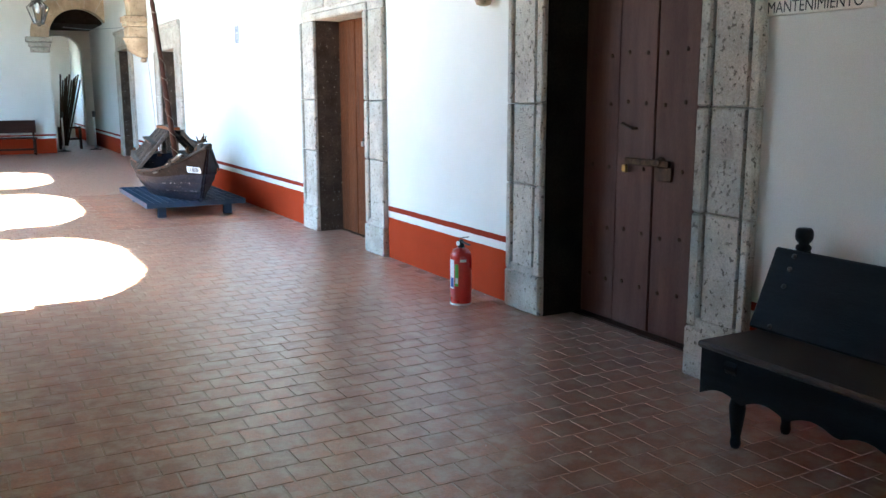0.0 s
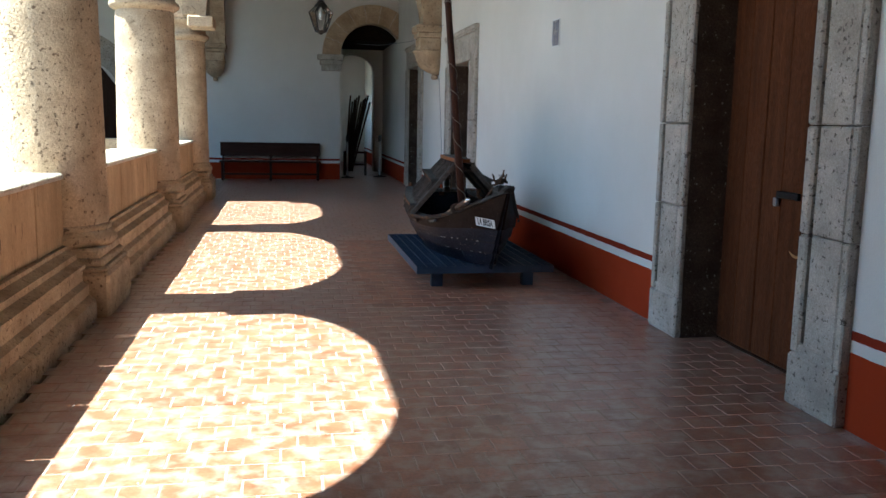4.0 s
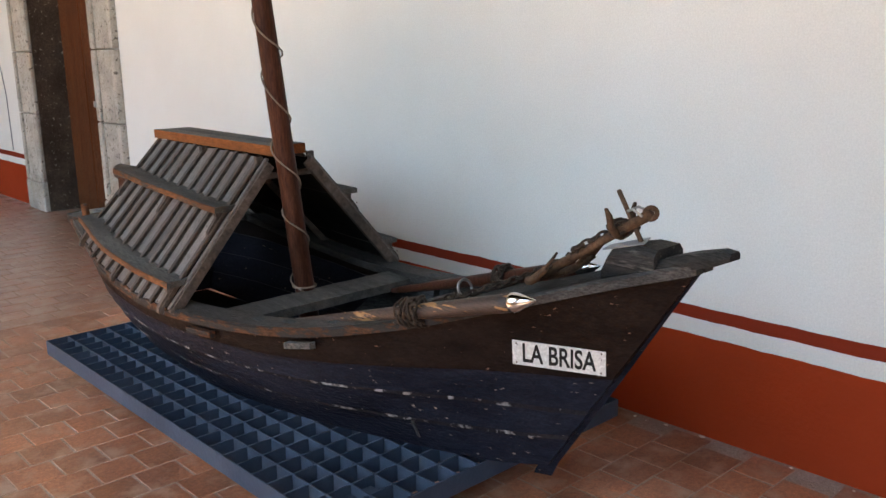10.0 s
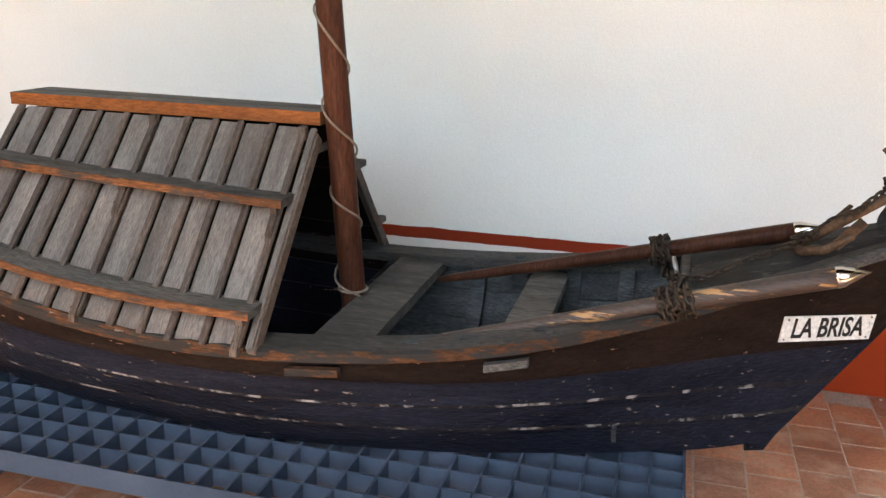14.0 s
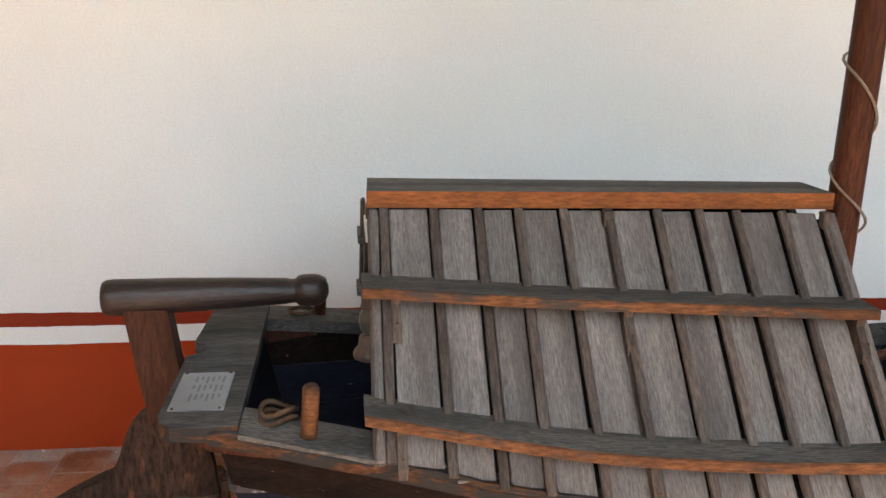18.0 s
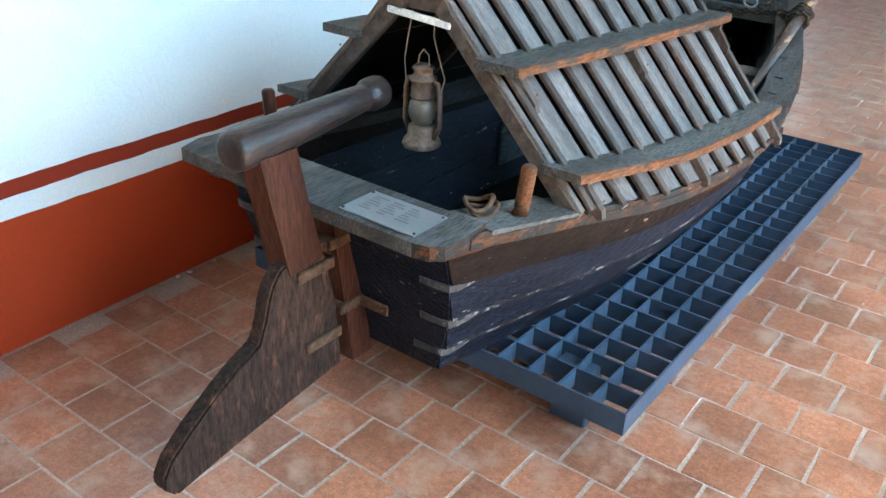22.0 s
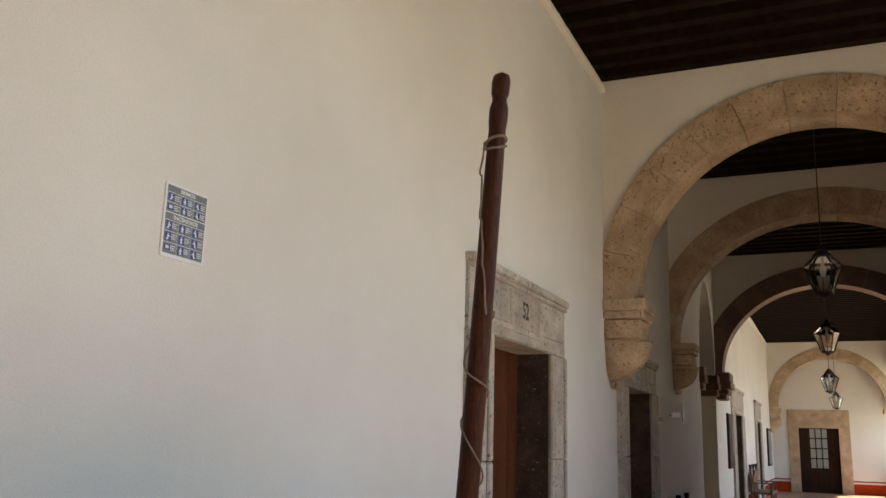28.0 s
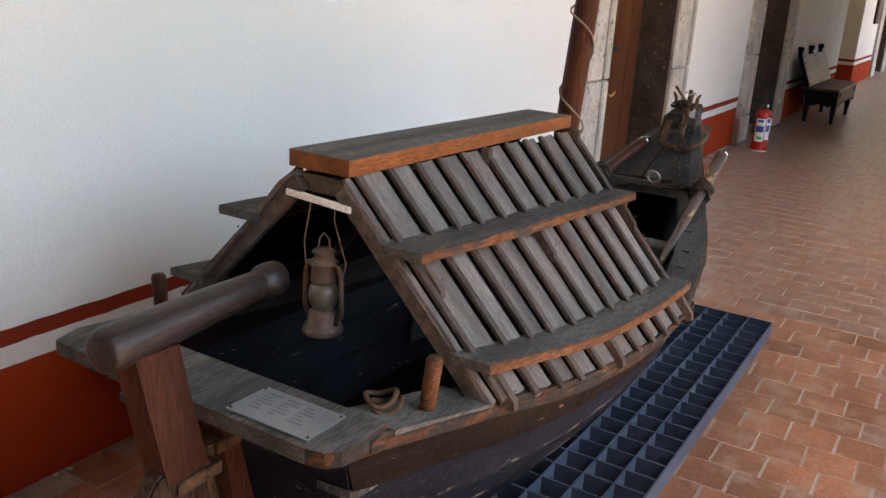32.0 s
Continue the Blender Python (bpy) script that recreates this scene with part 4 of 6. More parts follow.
# rudder, stock and tiller
rudder = part("rudder", wobble(prism([(10.208, 0.245), (10.222, 0.42), (10.25, 0.54), (10.30, 0.557), (10.338, 0.562), (10.375, 0.552), (10.40, 0.525), (10.415, 0.49), (10.424, 0.455), (10.442, 0.412), (10.49, 0.39), (10.54, 0.363), (10.62, 0.315), (10.672, 0.268), (10.692, 0.235), (10.692, 0.21), (10.667, 0.181), (10.52, 0.205), (10.36, 0.225)], 0, -0.952, -0.914), 0.003, 12), [RUDDER], boat, "worn dark wooden rudder")
bmod = bmesh.new()
bmod.from_mesh(rudder.data)
bmesh.ops.bevel(bmod, geom=bmod.edges[:], offset=0.005, segments=2, affect="EDGES")
bmod.to_mesh(rudder.data)
bmod.free()
for z, y in ((0.515, 10.235), (0.335, 10.218)):
    part("pintle", boxes((-0.960, -0.906, y - 0.005, y + 0.1, z - 0.013, z + 0.013), bevel=0.003), RUST, rudder)
    part("pin", lathe([(0.012, z - 0.03), (0.012, z + 0.03)], (SX - 0.014, y - 0.012, 0), 8), RUST, rudder)
part("stock", wobble(loft([[(x + dx, y, z + dz) for x, y, dz in ((-0.957, y0, d0), (-0.897, y0, d0), (-0.897, y1, d1), (-0.957, y1, d1))] for dx, y0, y1, z, d0, d1 in ((0.0, 10.262, 10.355, 0.53, 0.012, 0.0), (0.008, 10.285, 10.376, 0.65, 0, 0), (0.018, 10.306, 10.398, 0.785, 0, 0))]), 0.001, 25), MAST, boat)
ta, tb = Vector((-0.912, 10.446, 0.807)), Vector((-0.862, 9.962, 0.804))
tiller_side = (tb - ta).cross(Vector((0, 0, 1))).normalized()
part("tiller", loft([[ta.lerp(tb, k) + r * (math.cos(u * math.tau / 24) * tiller_side + Vector((0, 0, math.sin(u * math.tau / 24)))) for u in range(24)] for k, r in ((0, 0.026), (0.006, 0.034), (0.022, 0.0385), (0.05, 0.040), (0.3, 0.0385), (0.6, 0.034), (0.8, 0.0295), (0.835, 0.027), (0.85, 0.0275), (0.86, 0.033), (0.885, 0.0365), (0.94, 0.0365), (0.965, 0.034), (0.985, 0.026), (1.0, 0.012))]), TILLER, boat, "smooth round tiller with a knob", smooth=True)
# stern deck
pts = [(-1.257, 10.125), (-0.515, 10.125), (-0.505, 10.2), (-0.522, 10.262), (-0.8, 10.275), (-0.815, 10.25), (-0.845, 10.236), (-0.875, 10.25), (-0.89, 10.278), (-1.2, 10.28), (-1.235, 10.272), (-1.255, 10.25), (-1.262, 10.2)]
ob = part("stern_deck", wobble(prism(pts, 2, 0.632, 0.662), 0.0012, 20), [DECK, WORN], boat)
by_facing(ob, 1, lambda p: abs(p.normal.z) < 0.5 and p.center.x < -1.15)
for side in (-1, 1):
    rows = []
    for i in range(9):
        y = 9.86 + 0.264 * i / 8
        w, z = rail_at(y)
        rows.append([(cx(y) + side * (w + 0.02), y, z - 0.016), (cx(y) + side * (w + 0.02), y, z + 0.0145), (cx(y) + side * (w - 0.1), y, z + 0.016), (cx(y) + side * (w - 0.1), y, z - 0.016)])
    part("side_deck", loft(rows), DECK, boat)
plate = part("name_plate", plank((-1.005, 10.212, 0.6655), (-1.192, 10.212, 0.6655), 0.106, 0.003, bevel=0), PLATE, boat, "grey metal plate with small engraved lines")
for k in range(6):
    for j in range(3):
        x0, x1 = -1.028 - 0.045 * j, -1.028 - 0.045 * j - 0.034 + 0.008 * ((k * 2 + j) % 3)
        part("text_line", boxes((x0, x1, 10.174 + 0.011 * k, 10.179 + 0.011 * k, 0.667, 0.6676)), GREY_LINE, plate)
for x in (-1.01, -1.187):
    for y in (10.167, 10.257):
        part("screw", lathe([(0.003, 0.6665), (0.003, 0.669)], (x, y, 0), 8), RUST, plate)
for a, b in (((-1.254, 9.998, 0.6), (-1.265, 9.988, 0.742)), ((-0.53, 9.992, 0.6), (-0.514, 9.989, 0.733))):
    a, b = Vector(a), Vector(b)
    part("belaying_pin", tube([a, a.lerp(b, 0.95), b], [0.0155, 0.0165, 0.012], 14), SHELF_EDGE if a.x < -1 else MAST, boat, smooth=True)
for k in range(2):
    part("iron_ring", tube([(-1.205 + 0.026 * math.cos(t) + 0.012 * k, 10.055 + 0.034 * math.sin(t), 0.652 + 0.012 * k + 0.008 * math.sin(2 * t)) for t in [i * math.tau / 16 for i in range(16)]], 0.0055, 6, closed=True), RUST, boat, smooth=True)
part("iron_ring", tube([(-0.575 + 0.028 * math.cos(t), 10.04 + 0.03 * math.sin(t), 0.66) for t in [i * math.tau / 16 for i in range(16)]], 0.0055, 6, closed=True), RUST, boat, smooth=True)
# hold: floor, ribs, thwarts
for side in (-1, 1):
    for f0, f1 in ((0.2, 0.44), (0.45, 0.69), (0.7, 0.95)):
        rows = []
        for i in range(25):
            q = 0.2 + 0.38 * i / 24
            rows.append([hull_at(q, f, side, o) for f, o in ((f0, -0.022), (f1, -0.024), (f1, -0.036), ((f0 + f1) / 2, -0.034), (f0, -0.034))])
        part("inner_plank", wobble(loft(rows), 0.002, 18), INNER, boat)
# floor board coloured for the shade at the bottom of the hold
part("bottom_board", prism([(cx(y) + x, y) for x, y in ((-0.04, 7.85), (0.04, 7.85), (0.23, 8.5), (0.28, 9.2), (0.2, 10.05), (-0.2, 10.05), (-0.28, 9.2), (-0.23, 8.5))], 2, 0.207, 0.227), HOLD_SHADE, boat)
for side in (-1, 1):
    for y in (8.03, 8.19, 8.36, 8.5):
        w, z = rail_at(y)
        part("rib", wobble(loft([[(cx(y) + side * (ww - d), y + e, zz) for d, e in ((0.0, -0.022), (0.0, 0.022), (0.028, 0.022), (0.028, -0.022))] for ww, zz in ((0.5 * w, 0.24), (w - 0.075, 0.42), (w - 0.03, z + 0.014))]), 0.002, 20), INNER, boat)
for y, z, width, thick in ((8.694, 0.525, 0.15, 0.032), (8.262, 0.542, 0.11, 0.03)):
    w = rail_at(y)[0] - 0.03
    loft_rows = [[(cx(y) - w + 2 * w * i / 14, y - width / 2, z - thick), (cx(y) - w + 2 * w * i / 14, y + width / 2, z - thick), (cx(y) - w + 2 * w * i / 14, y + width / 2, z), (cx(y) - w + 2 * w * i / 14, y - width / 2, z)] for i in range(15)]
    part("thwart", wobble(loft(loft_rows), 0.0016, 18), DECK, boat)
# coloured near-black for the shade low in the hold
part("mast_step", plank((-1.1, 8.783, 0.24), (-0.72, 8.783, 0.24), 0.14, 0.05), HOLD_SHADE, boat)
w, z = rail_at(7.87)
part("beam", plank((cx(7.87) - w + 0.01, 7.87, z - 0.005), (cx(7.87) + w - 0.01, 7.87, z - 0.005), 0.03, 0.05), DECK, boat)
# mast with its rope
MB, MT = Vector((-0.912, 8.78, 0.225)), Vector((-1.122, 8.882, 2.69))
mast_line = lambda z: MB.lerp(MT, (z - MB.z) / (MT.z - MB.z))
rows = []
for z, r in ((0.225, 0.037), (0.5, 0.037), (0.8, 0.0365), (1.2, 0.0355), (1.55, 0.0345), (1.9, 0.033), (2.2, 0.0315), (2.4, 0.030), (2.54, 0.028), (2.57, 0.031), (2.61, 0.031), (2.635, 0.024), (2.645, 0.024), (2.66, 0.029), (2.70, 0.031), (2.72, 0.027), (2.73, 0.012)):
    c = mast_line(z)
    rows.append([(c.x + r * math.cos(k * math.tau / 18), c.y + r * math.sin(k * math.tau / 18), z) for k in range(18)])
part("mast", loft(rows), MAST, boat, "dark red-brown round mast with a turned head", smooth=True)
for n0, (za, zb, turns, ph) in enumerate(((0.515, 1.95, 6.2, -1.9), (1.95, 2.5, 0.3, 2.2))):
    pts = []
    for i in range(110):
        k = i / 109
        z = za + (zb - za) * k
        slack = max(0, math.sin(k * 23 + n0)) ** 2
        r = 0.041 - 0.003 * k + 0.008 * slack
        c = mast_line(z)
        t = ph - turns * math.tau * (k + 0.012 * math.sin(k * 31))
        pts.append((c.x + r * math.cos(t), c.y + r * math.sin(t), z - 0.02 * slack))
    part("rope", tube(pts, 0.0033, 6), ROPE, boat, smooth=True)
for z in (2.48, 2.5):
    c = mast_line(z)
    part("rope_wrap", tube([(c.x + 0.033 * math.cos(t), c.y + 0.033 * math.sin(t), z + 0.012 * math.sin(t + z * 90)) for t in [i * math.tau / 16 for i in range(16)]], 0.005, 6, closed=True), ROPE, boat, smooth=True)
c = mast_line(0.535)
part("rope_wrap", tube([(c.x + 0.042 * math.cos(t), c.y + 0.042 * math.sin(t), 0.537) for t in [i * math.tau / 16 for i in range(16)]], 0.004, 6, closed=True), ROPE, boat, smooth=True)

# cabin roof
RY0, RY1 = 8.86, 9.87
roof_k = lambda y: (y - RY0) / (RY1 - RY0)
roof_x = lambda z, y: (0.084 + (1.01 - z) * 0.872) * (1 - roof_k(y)) + (0.056 + (1.01 - z) * 0.97) * roof_k(y)   # half breadth of the roof's skin
ridge = part("ridge_board", wobble(prism([(-1.008, RY0 - 0.004), (-0.862, RY0 - 0.004), (-0.832, 9.36), (-0.803, RY1 + 0.002), (-0.968, RY1 + 0.008), (-0.987, 9.36)], 2, 1.014, 1.05), 0.0012, 14), [EDGE, DECK], boat, "ridge board with varnished orange edge")
by_facing(ridge, 1, lambda p: p.normal.z > 0.7)
cabin_low = lambda y: rail_at(y)[1] + 0.012
rng = random.Random(21)
BATTENS = (0.028, 0.132, 0.226, 0.311, 0.407, 0.504, 0.609, 0.698, 0.778, 0.877, 0.969)   # down the roof's length
for side in (-1, 1):
    up = Vector((side * 0.735, 0, 0.678))
    skin = lambda y, z, lift=0.0, s=side: Vector((cx(y) + s * roof_x(z, y), y, z)) + lift * Vector((s * 0.735, 0, 0.678))
    lines = [RY1 - (RY1 - RY0) * v for v in BATTENS]
    for a, b in zip(lines, lines[1:]):
        # a wide board; the gaps between boards lie under raised battens
        y, w = (a + b) / 2, a - b - 0.024
        lean = 0.003 * rng.uniform(-1, 1)
        zl = cabin_low(y) + rng.uniform(-0.004, 0.004)
        part("roof_board", wobble(plank(skin(y, 1.006), skin(y + lean, zl), w, 0.011, up, 0.002), 0.001, 15), ROOF, boat)
    for y, w in ((RY1 - 0.008, 0.018), (RY0 + 0.008, 0.018)):
        part("roof_board", plank(skin(y, 1.006), skin(y, cabin_low(y)), w, 0.011, up, 0.002), ROOF, boat)
    for y in lines:
        lean = 0.003 * rng.uniform(-1, 1)
        zl = cabin_low(y) + rng.uniform(-0.006, 0.002)
        part("batten", wobble(plank(skin(y, 1.004, 0.0145), skin(y + lean, zl, 0.0145), 0.0185, 0.010, up, 0.0015), 0.001, 22), BATTEN, boat)
    for y, w in ((RY0 + 0.004, 0.02), (RY1 - 0.006, 0.024), ((RY0 + RY1) / 2, 0.02)):
        zl = cabin_low(y) - 0.004
        part("rafter", plank(skin(y, 0.998, -0.02), skin(y, zl, -0.02), w, 0.036, up, 0.002), BATTEN, boat)
    # near-black sheet added below the boards, for the shade seen through gaps
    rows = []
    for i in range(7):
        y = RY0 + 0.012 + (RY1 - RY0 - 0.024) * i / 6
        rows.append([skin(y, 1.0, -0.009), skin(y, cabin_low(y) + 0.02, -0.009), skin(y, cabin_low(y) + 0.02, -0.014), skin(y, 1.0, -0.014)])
    part("inner_lining", loft(rows), HOLD_SHADE, boat)
    # two long shelves on brackets
    for z0, z1, sag, o0, o1 in ((0.857, 0.896, 0.004, 0.092, 0.112), (0.628, 0.708, 0.021, 0.086, 0.097)):
        rows = []
        for i in range(33):
            k = i / 32
            y = RY0 + 0.006 + (RY1 - RY0 + 0.016) * k
            e = 0.0016 * noise.noise((y * 16, z0 * 9, side)) + 0.0012 * noise.noise((y * 70, z0 * 5, side))
            z = z0 + (z1 - z0) * k - sag * math.sin(math.pi * k)
            xi, out = cx(y) + side * (roof_x(z, y) - 0.002), side * (o0 + (o1 - o0) * k + e + 0.01 * math.sin(math.pi * k) * (sag > 0.01))
            rows.append([(xi, y, z - 0.021), (xi + out, y, z - 0.021 + e), (xi + out, y, z - 0.003), (xi + out - side * 0.004, y, z), (xi, y, z)])
        ob = part("shelf", loft(rows), [DECK, SHELF_EDGE], boat, "grey board with worn orange edge")
        for i, p in enumerate(ob.data.polygons):
            p.material_index = 1 if i < 5 * 32 and i % 5 in (1, 2) else 0
        for k in (0.035, 0.5, 0.955):
            y = RY0 + (RY1 - RY0) * k
            z = z0 + (z1 - z0) * k - sag * math.sin(math.pi * k) - 0.021
            x, d = roof_x(z, y), 0.06
            c = cx(y)
            part("bracket", wobble(prism([(c + side * (x + 0.004), z), (c + side * (x + d), z), (c + side * (x + 0.056), z - 0.02), (c + side * (roof_x(z - 0.07, y) + 0.03), z - 0.066), (c + side * (roof_x(z - 0.09, y) + 0.014), z - 0.085), (c + side * (roof_x(z - 0.09, y) + 0.002), z - 0.09)], 1, y - 0.009, y + 0.009), 0.001, 30), BATTEN, boat)
            part("nail", lathe([(0.0035, 0), (0.002, 0.002)], (c + side * (roof_x(z - 0.05, y) + 0.046), y, z - 0.045), 6, turn=Matrix.Rotation(side * math.pi / 2, 4, "Y")), RUST, boat)
    for y in (RY0 + 0.03, (RY0 + RY1) / 2):
        p = skin(y, 0.992, 0.016)
        part("ridge_clip", wobble(boxes((p.x - 0.012, p.x + 0.012, y - 0.011, y + 0.011, 0.978, 1.015), bevel=0.002), 0.001, 40), BATTEN, boat)
    # jagged weatherboard along the foot of the roof
    rows = []
    for i in range(41):
        y = RY0 + 0.02 + (RY1 - RY0 - 0.04) * i / 40
        z = cabin_low(y) + 0.004 + 0.004 * noise.noise((y * 23, 4, side))
        w = roof_x(z, y) + 0.012 + 0.004 * noise.noise((y * 31, 8, side))
        rows.append([(cx(y) + side * (w - 0.02), y, z - 0.008), (cx(y) + side * w, y, z - 0.008), (cx(y) + side * (w - 0.002), y, z + 0.004), (cx(y) + side * (w - 0.02), y, z + 0.006)])
    part("foot_strip", loft(rows), WORN, boat)
yc = RY1 + 0.004
part("collar_tie", plank((cx(yc) - 0.088, yc, 0.946), (cx(yc) + 0.088, yc, 0.957), 0.012, 0.0145, bevel=0.002), CHIPPED_WHITE, boat, "pale painted strip")
part("collar_tie", boxes((cx(RY0) - 0.125, cx(RY0) + 0.125, RY0 + 0.018, RY0 + 0.03, 0.93, 0.952), bevel=0.002), BATTEN, boat)
part("gable_peak", prism([(cx(yc) - 0.06, 1.0), (cx(yc) + 0.06, 1.0), (cx(yc) + 0.1, 0.962), (cx(yc) - 0.1, 0.962)], 1, RY1 - 0.03, RY1 - 0.014), BATTEN, boat)
part("bent_rafter", tube([(cx(yc) + d, RY1 + 0.012, z) for d, z in ((0.06, 1.005), (0.1, 0.975), (0.15, 0.915), (0.2, 0.86), (0.27, 0.785), (0.34, 0.71))], 0.0055, 8), BATTEN, boat)

# spars with metal tips, lying on the rails
for a, b, lab in (((-1.226, 8.53, 0.512), (-1.153, 7.487, 0.791), "worn wooden spar with a shiny metal tip"), ((-0.672, 8.605, 0.5), (-0.839, 7.536, 0.81), "dark wooden spar with a shiny metal tip")):
    a, b = Vector(a), Vector(b)
    sp = thing("spar", a, lab + " on the boat", "spar", "spars")
    at = lambda k, a=a, b=b: a.lerp(b, k)
    part("shaft", wobble(tube([at(k) for k in (0, 0.05, 0.1, 0.2, 0.3, 0.4, 0.5, 0.6, 0.7, 0.8, 0.9, 0.935)], [0.009, 0.012, 0.0135, 0.0155, 0.017, 0.0185, 0.02, 0.0215, 0.0225, 0.0235, 0.0245, 0.0245], 14), 0.0012, 12), SPAR if a.x < -1 else MAST, sp, smooth=True)
    part("tip", tube([at(k) for k in (0.928, 0.935, 0.945, 1.0)], [0.0235, 0.0255, 0.0245, 0.0015], 18), CHROME, sp, "shiny metal cone", smooth=True)


def chain(name, pts, label, link_r=0.0095, wire=0.0034):
    """A chain of oval links hung along points."""
    c = thing(name, pts[0], label, "chain", "boat chains")
    p = [Vector(q) for q in pts]
    step = link_r * 2.1
    run, left = [], 0.0
    for a, b in zip(p, p[1:]):
        d = (b - a).length
        while left <= d:
            run.append((a.lerp(b, left / d), (b - a).normalized()))
            left += step
        left -= d
    for i, (q, t) in enumerate(run):
        side = t.orthogonal().normalized()
        side.rotate(Matrix.Rotation(math.pi / 2 * (i % 2) + 0.4, 3, t))
        part("link", tube([q + t * link_r * 1.45 * math.cos(u) + side * link_r * 0.8 * math.sin(u) for u in [k * math.tau / 10 for k in range(10)]], wire, 5, closed=True), CHAIN, c, smooth=True)
    return c


def wound(centre, ahead, r, turns, pitch):
    """A coil round a spar."""
    ahead = Vector(ahead).normalized()
    s = ahead.orthogonal().normalized()
    u = ahead.cross(s)
    n = int(turns * 12)
    return [Vector(centre) + ahead * pitch * turns * (i / n - 0.5) + r * (math.cos(i * math.tau / 12) * s + math.sin(i * math.tau / 12) * u) for i in range(n + 1)]


SA, SB, EA, EB = Vector((-1.226, 8.53, 0.512)), Vector((-1.153, 7.487, 0.791)), Vector((-0.672, 8.605, 0.5)), Vector((-0.839, 7.536, 0.81))
w1 = wound(SA.lerp(SB, 0.605), SB - SA, 0.034, 5.4, 0.016)
w2 = wound(EA.lerp(EB, 0.62), EB - EA, 0.034, 3.2, 0.018)
hang = [(-0.772, 7.93, 0.66), (-0.785, 7.925, 0.62), (-0.83, 7.9, 0.635), (-0.9, 7.905, 0.668), (-0.97, 7.9, 0.67), (-1.04, 7.905, 0.672), (-1.1, 7.9, 0.69), (-1.16, 7.895, 0.69)]
chain("chain", w2 + hang + w1, "rusty chain lashed round the two spars", 0.0105, 0.0038)
ring = thing("shackle_ring", (-0.98, 7.9, 0.69), "rusty iron ring on the foredeck chain", "ring")
part("ring", tube([(-0.985 + 0.026 * math.cos(t), 7.9 + 0.008 * math.sin(t), 0.708 + 0.024 * math.sin(t)) for t in [k * math.tau / 18 for k in range(18)]], 0.0042, 6, closed=True), SILVER_WORN, ring, smooth=True)
# anchor on its block
blk = thing("anchor_block", (cx(7.34), 7.34, 0.85), "dark wooden wedge block on the foredeck", "block")
part("body", wobble(loft([[(cx(y) - w, y, z0), (cx(y) + w, y, z0), (cx(y) + w, y, z1 - 0.016), (cx(y) + w * 0.74, y, z1), (cx(y) - w * 0.74, y, z1), (cx(y) - w, y, z1 - 0.016)] for y, w, z0, z1 in ((7.425, 0.072, 0.825, 0.862), (7.405, 0.074, 0.832, 0.9), (7.34, 0.07, 0.85, 0.916), (7.285, 0.062, 0.866, 0.914))]), 0.0015, 20), FOREDECK, blk)
part("lead_strip", wobble(plank((cx(7.4) - 0.045, 7.43, 0.897), (cx(7.36) - 0.02, 7.33, 0.925), 0.05, 0.004, (0, -0.25, 1), 0.001), 0.003, 30), PLATE, blk, "crumpled grey lead strip")
an = thing("anchor", (cx(7.45), 7.45, 0.85), "small rusty iron anchor lashed to the bow", "anchor")
part("shank", tube([(-0.985, 7.63, 0.79), (-0.968, 7.52, 0.862), (-0.945, 7.4, 0.942), (-0.93, 7.325, 0.99)], [0.013, 0.012, 0.0115, 0.0135], 10), RUST, an, smooth=True)
part("eye", tube([(-0.93 + 0.004 * math.sin(t), 7.328 + 0.017 * math.cos(t), 0.99 + 0.013 * math.sin(t)) for t in [k * math.tau / 14 for k in range(14)]], 0.0065, 6, closed=True), RUST, an, smooth=True)
part("shackle", tube([(-0.955, 7.335, 0.985), (-0.957, 7.36, 1.0), (-0.94, 7.385, 0.99), (-0.92, 7.37, 1.0), (-0.905, 7.335, 0.987)], 0.0035, 6), SILVER_WORN, an, smooth=True)
part("stock", tube([(-0.892, 7.447, 1.027), (-0.915, 7.40, 0.98), (-0.968, 7.292, 0.872)], 0.0065, 8), RUST, an, smooth=True)
for k in (-1, 1):
    x = -0.935
    part("fluke_arm", tube([(x, 7.405, 0.925), (x + k * 0.025, 7.402, 0.932), (x + k * 0.045, 7.405, 0.955), (x + k * 0.048, 7.408, 0.98), (x + k * 0.06, 7.41, 1.0)], [0.010, 0.010, 0.009, 0.008, 0.004], 8), RUST, an, smooth=True)
    part("crown_arm", tube([(-0.985, 7.63, 0.79), (-0.985 + k * 0.045, 7.618, 0.792), (-0.985 + k * 0.08, 7.575, 0.808), (-0.985 + k * 0.095, 7.52, 0.85)], [0.013, 0.0125, 0.011, 0.008], 10), RUST, an, smooth=True)
    part("palm", plank((-0.985 + k * 0.088, 7.555, 0.82), (-0.985 + k * 0.083, 7.5, 0.885), 0.034, 0.006, (0.5 * k, 0.8, 0.6), 0.002), RUST, an)
knot = [(-0.94 + 0.03 * math.cos(t * 2.2) + 0.006 * t, 7.41 + 0.022 * math.sin(t * 2.2), 0.945 + 0.012 * math.sin(t * 3.1)) for t in [0.35 * k for k in range(22)]]
chain("chain", knot + [(-0.945, 7.45, 0.925), (-0.985, 7.5, 0.89), (-0.955, 7.55, 0.852), (-1.0, 7.6, 0.818), (-0.985, 7.63, 0.812)], "rusty chain knotted round the anchor", 0.0105, 0.0038)
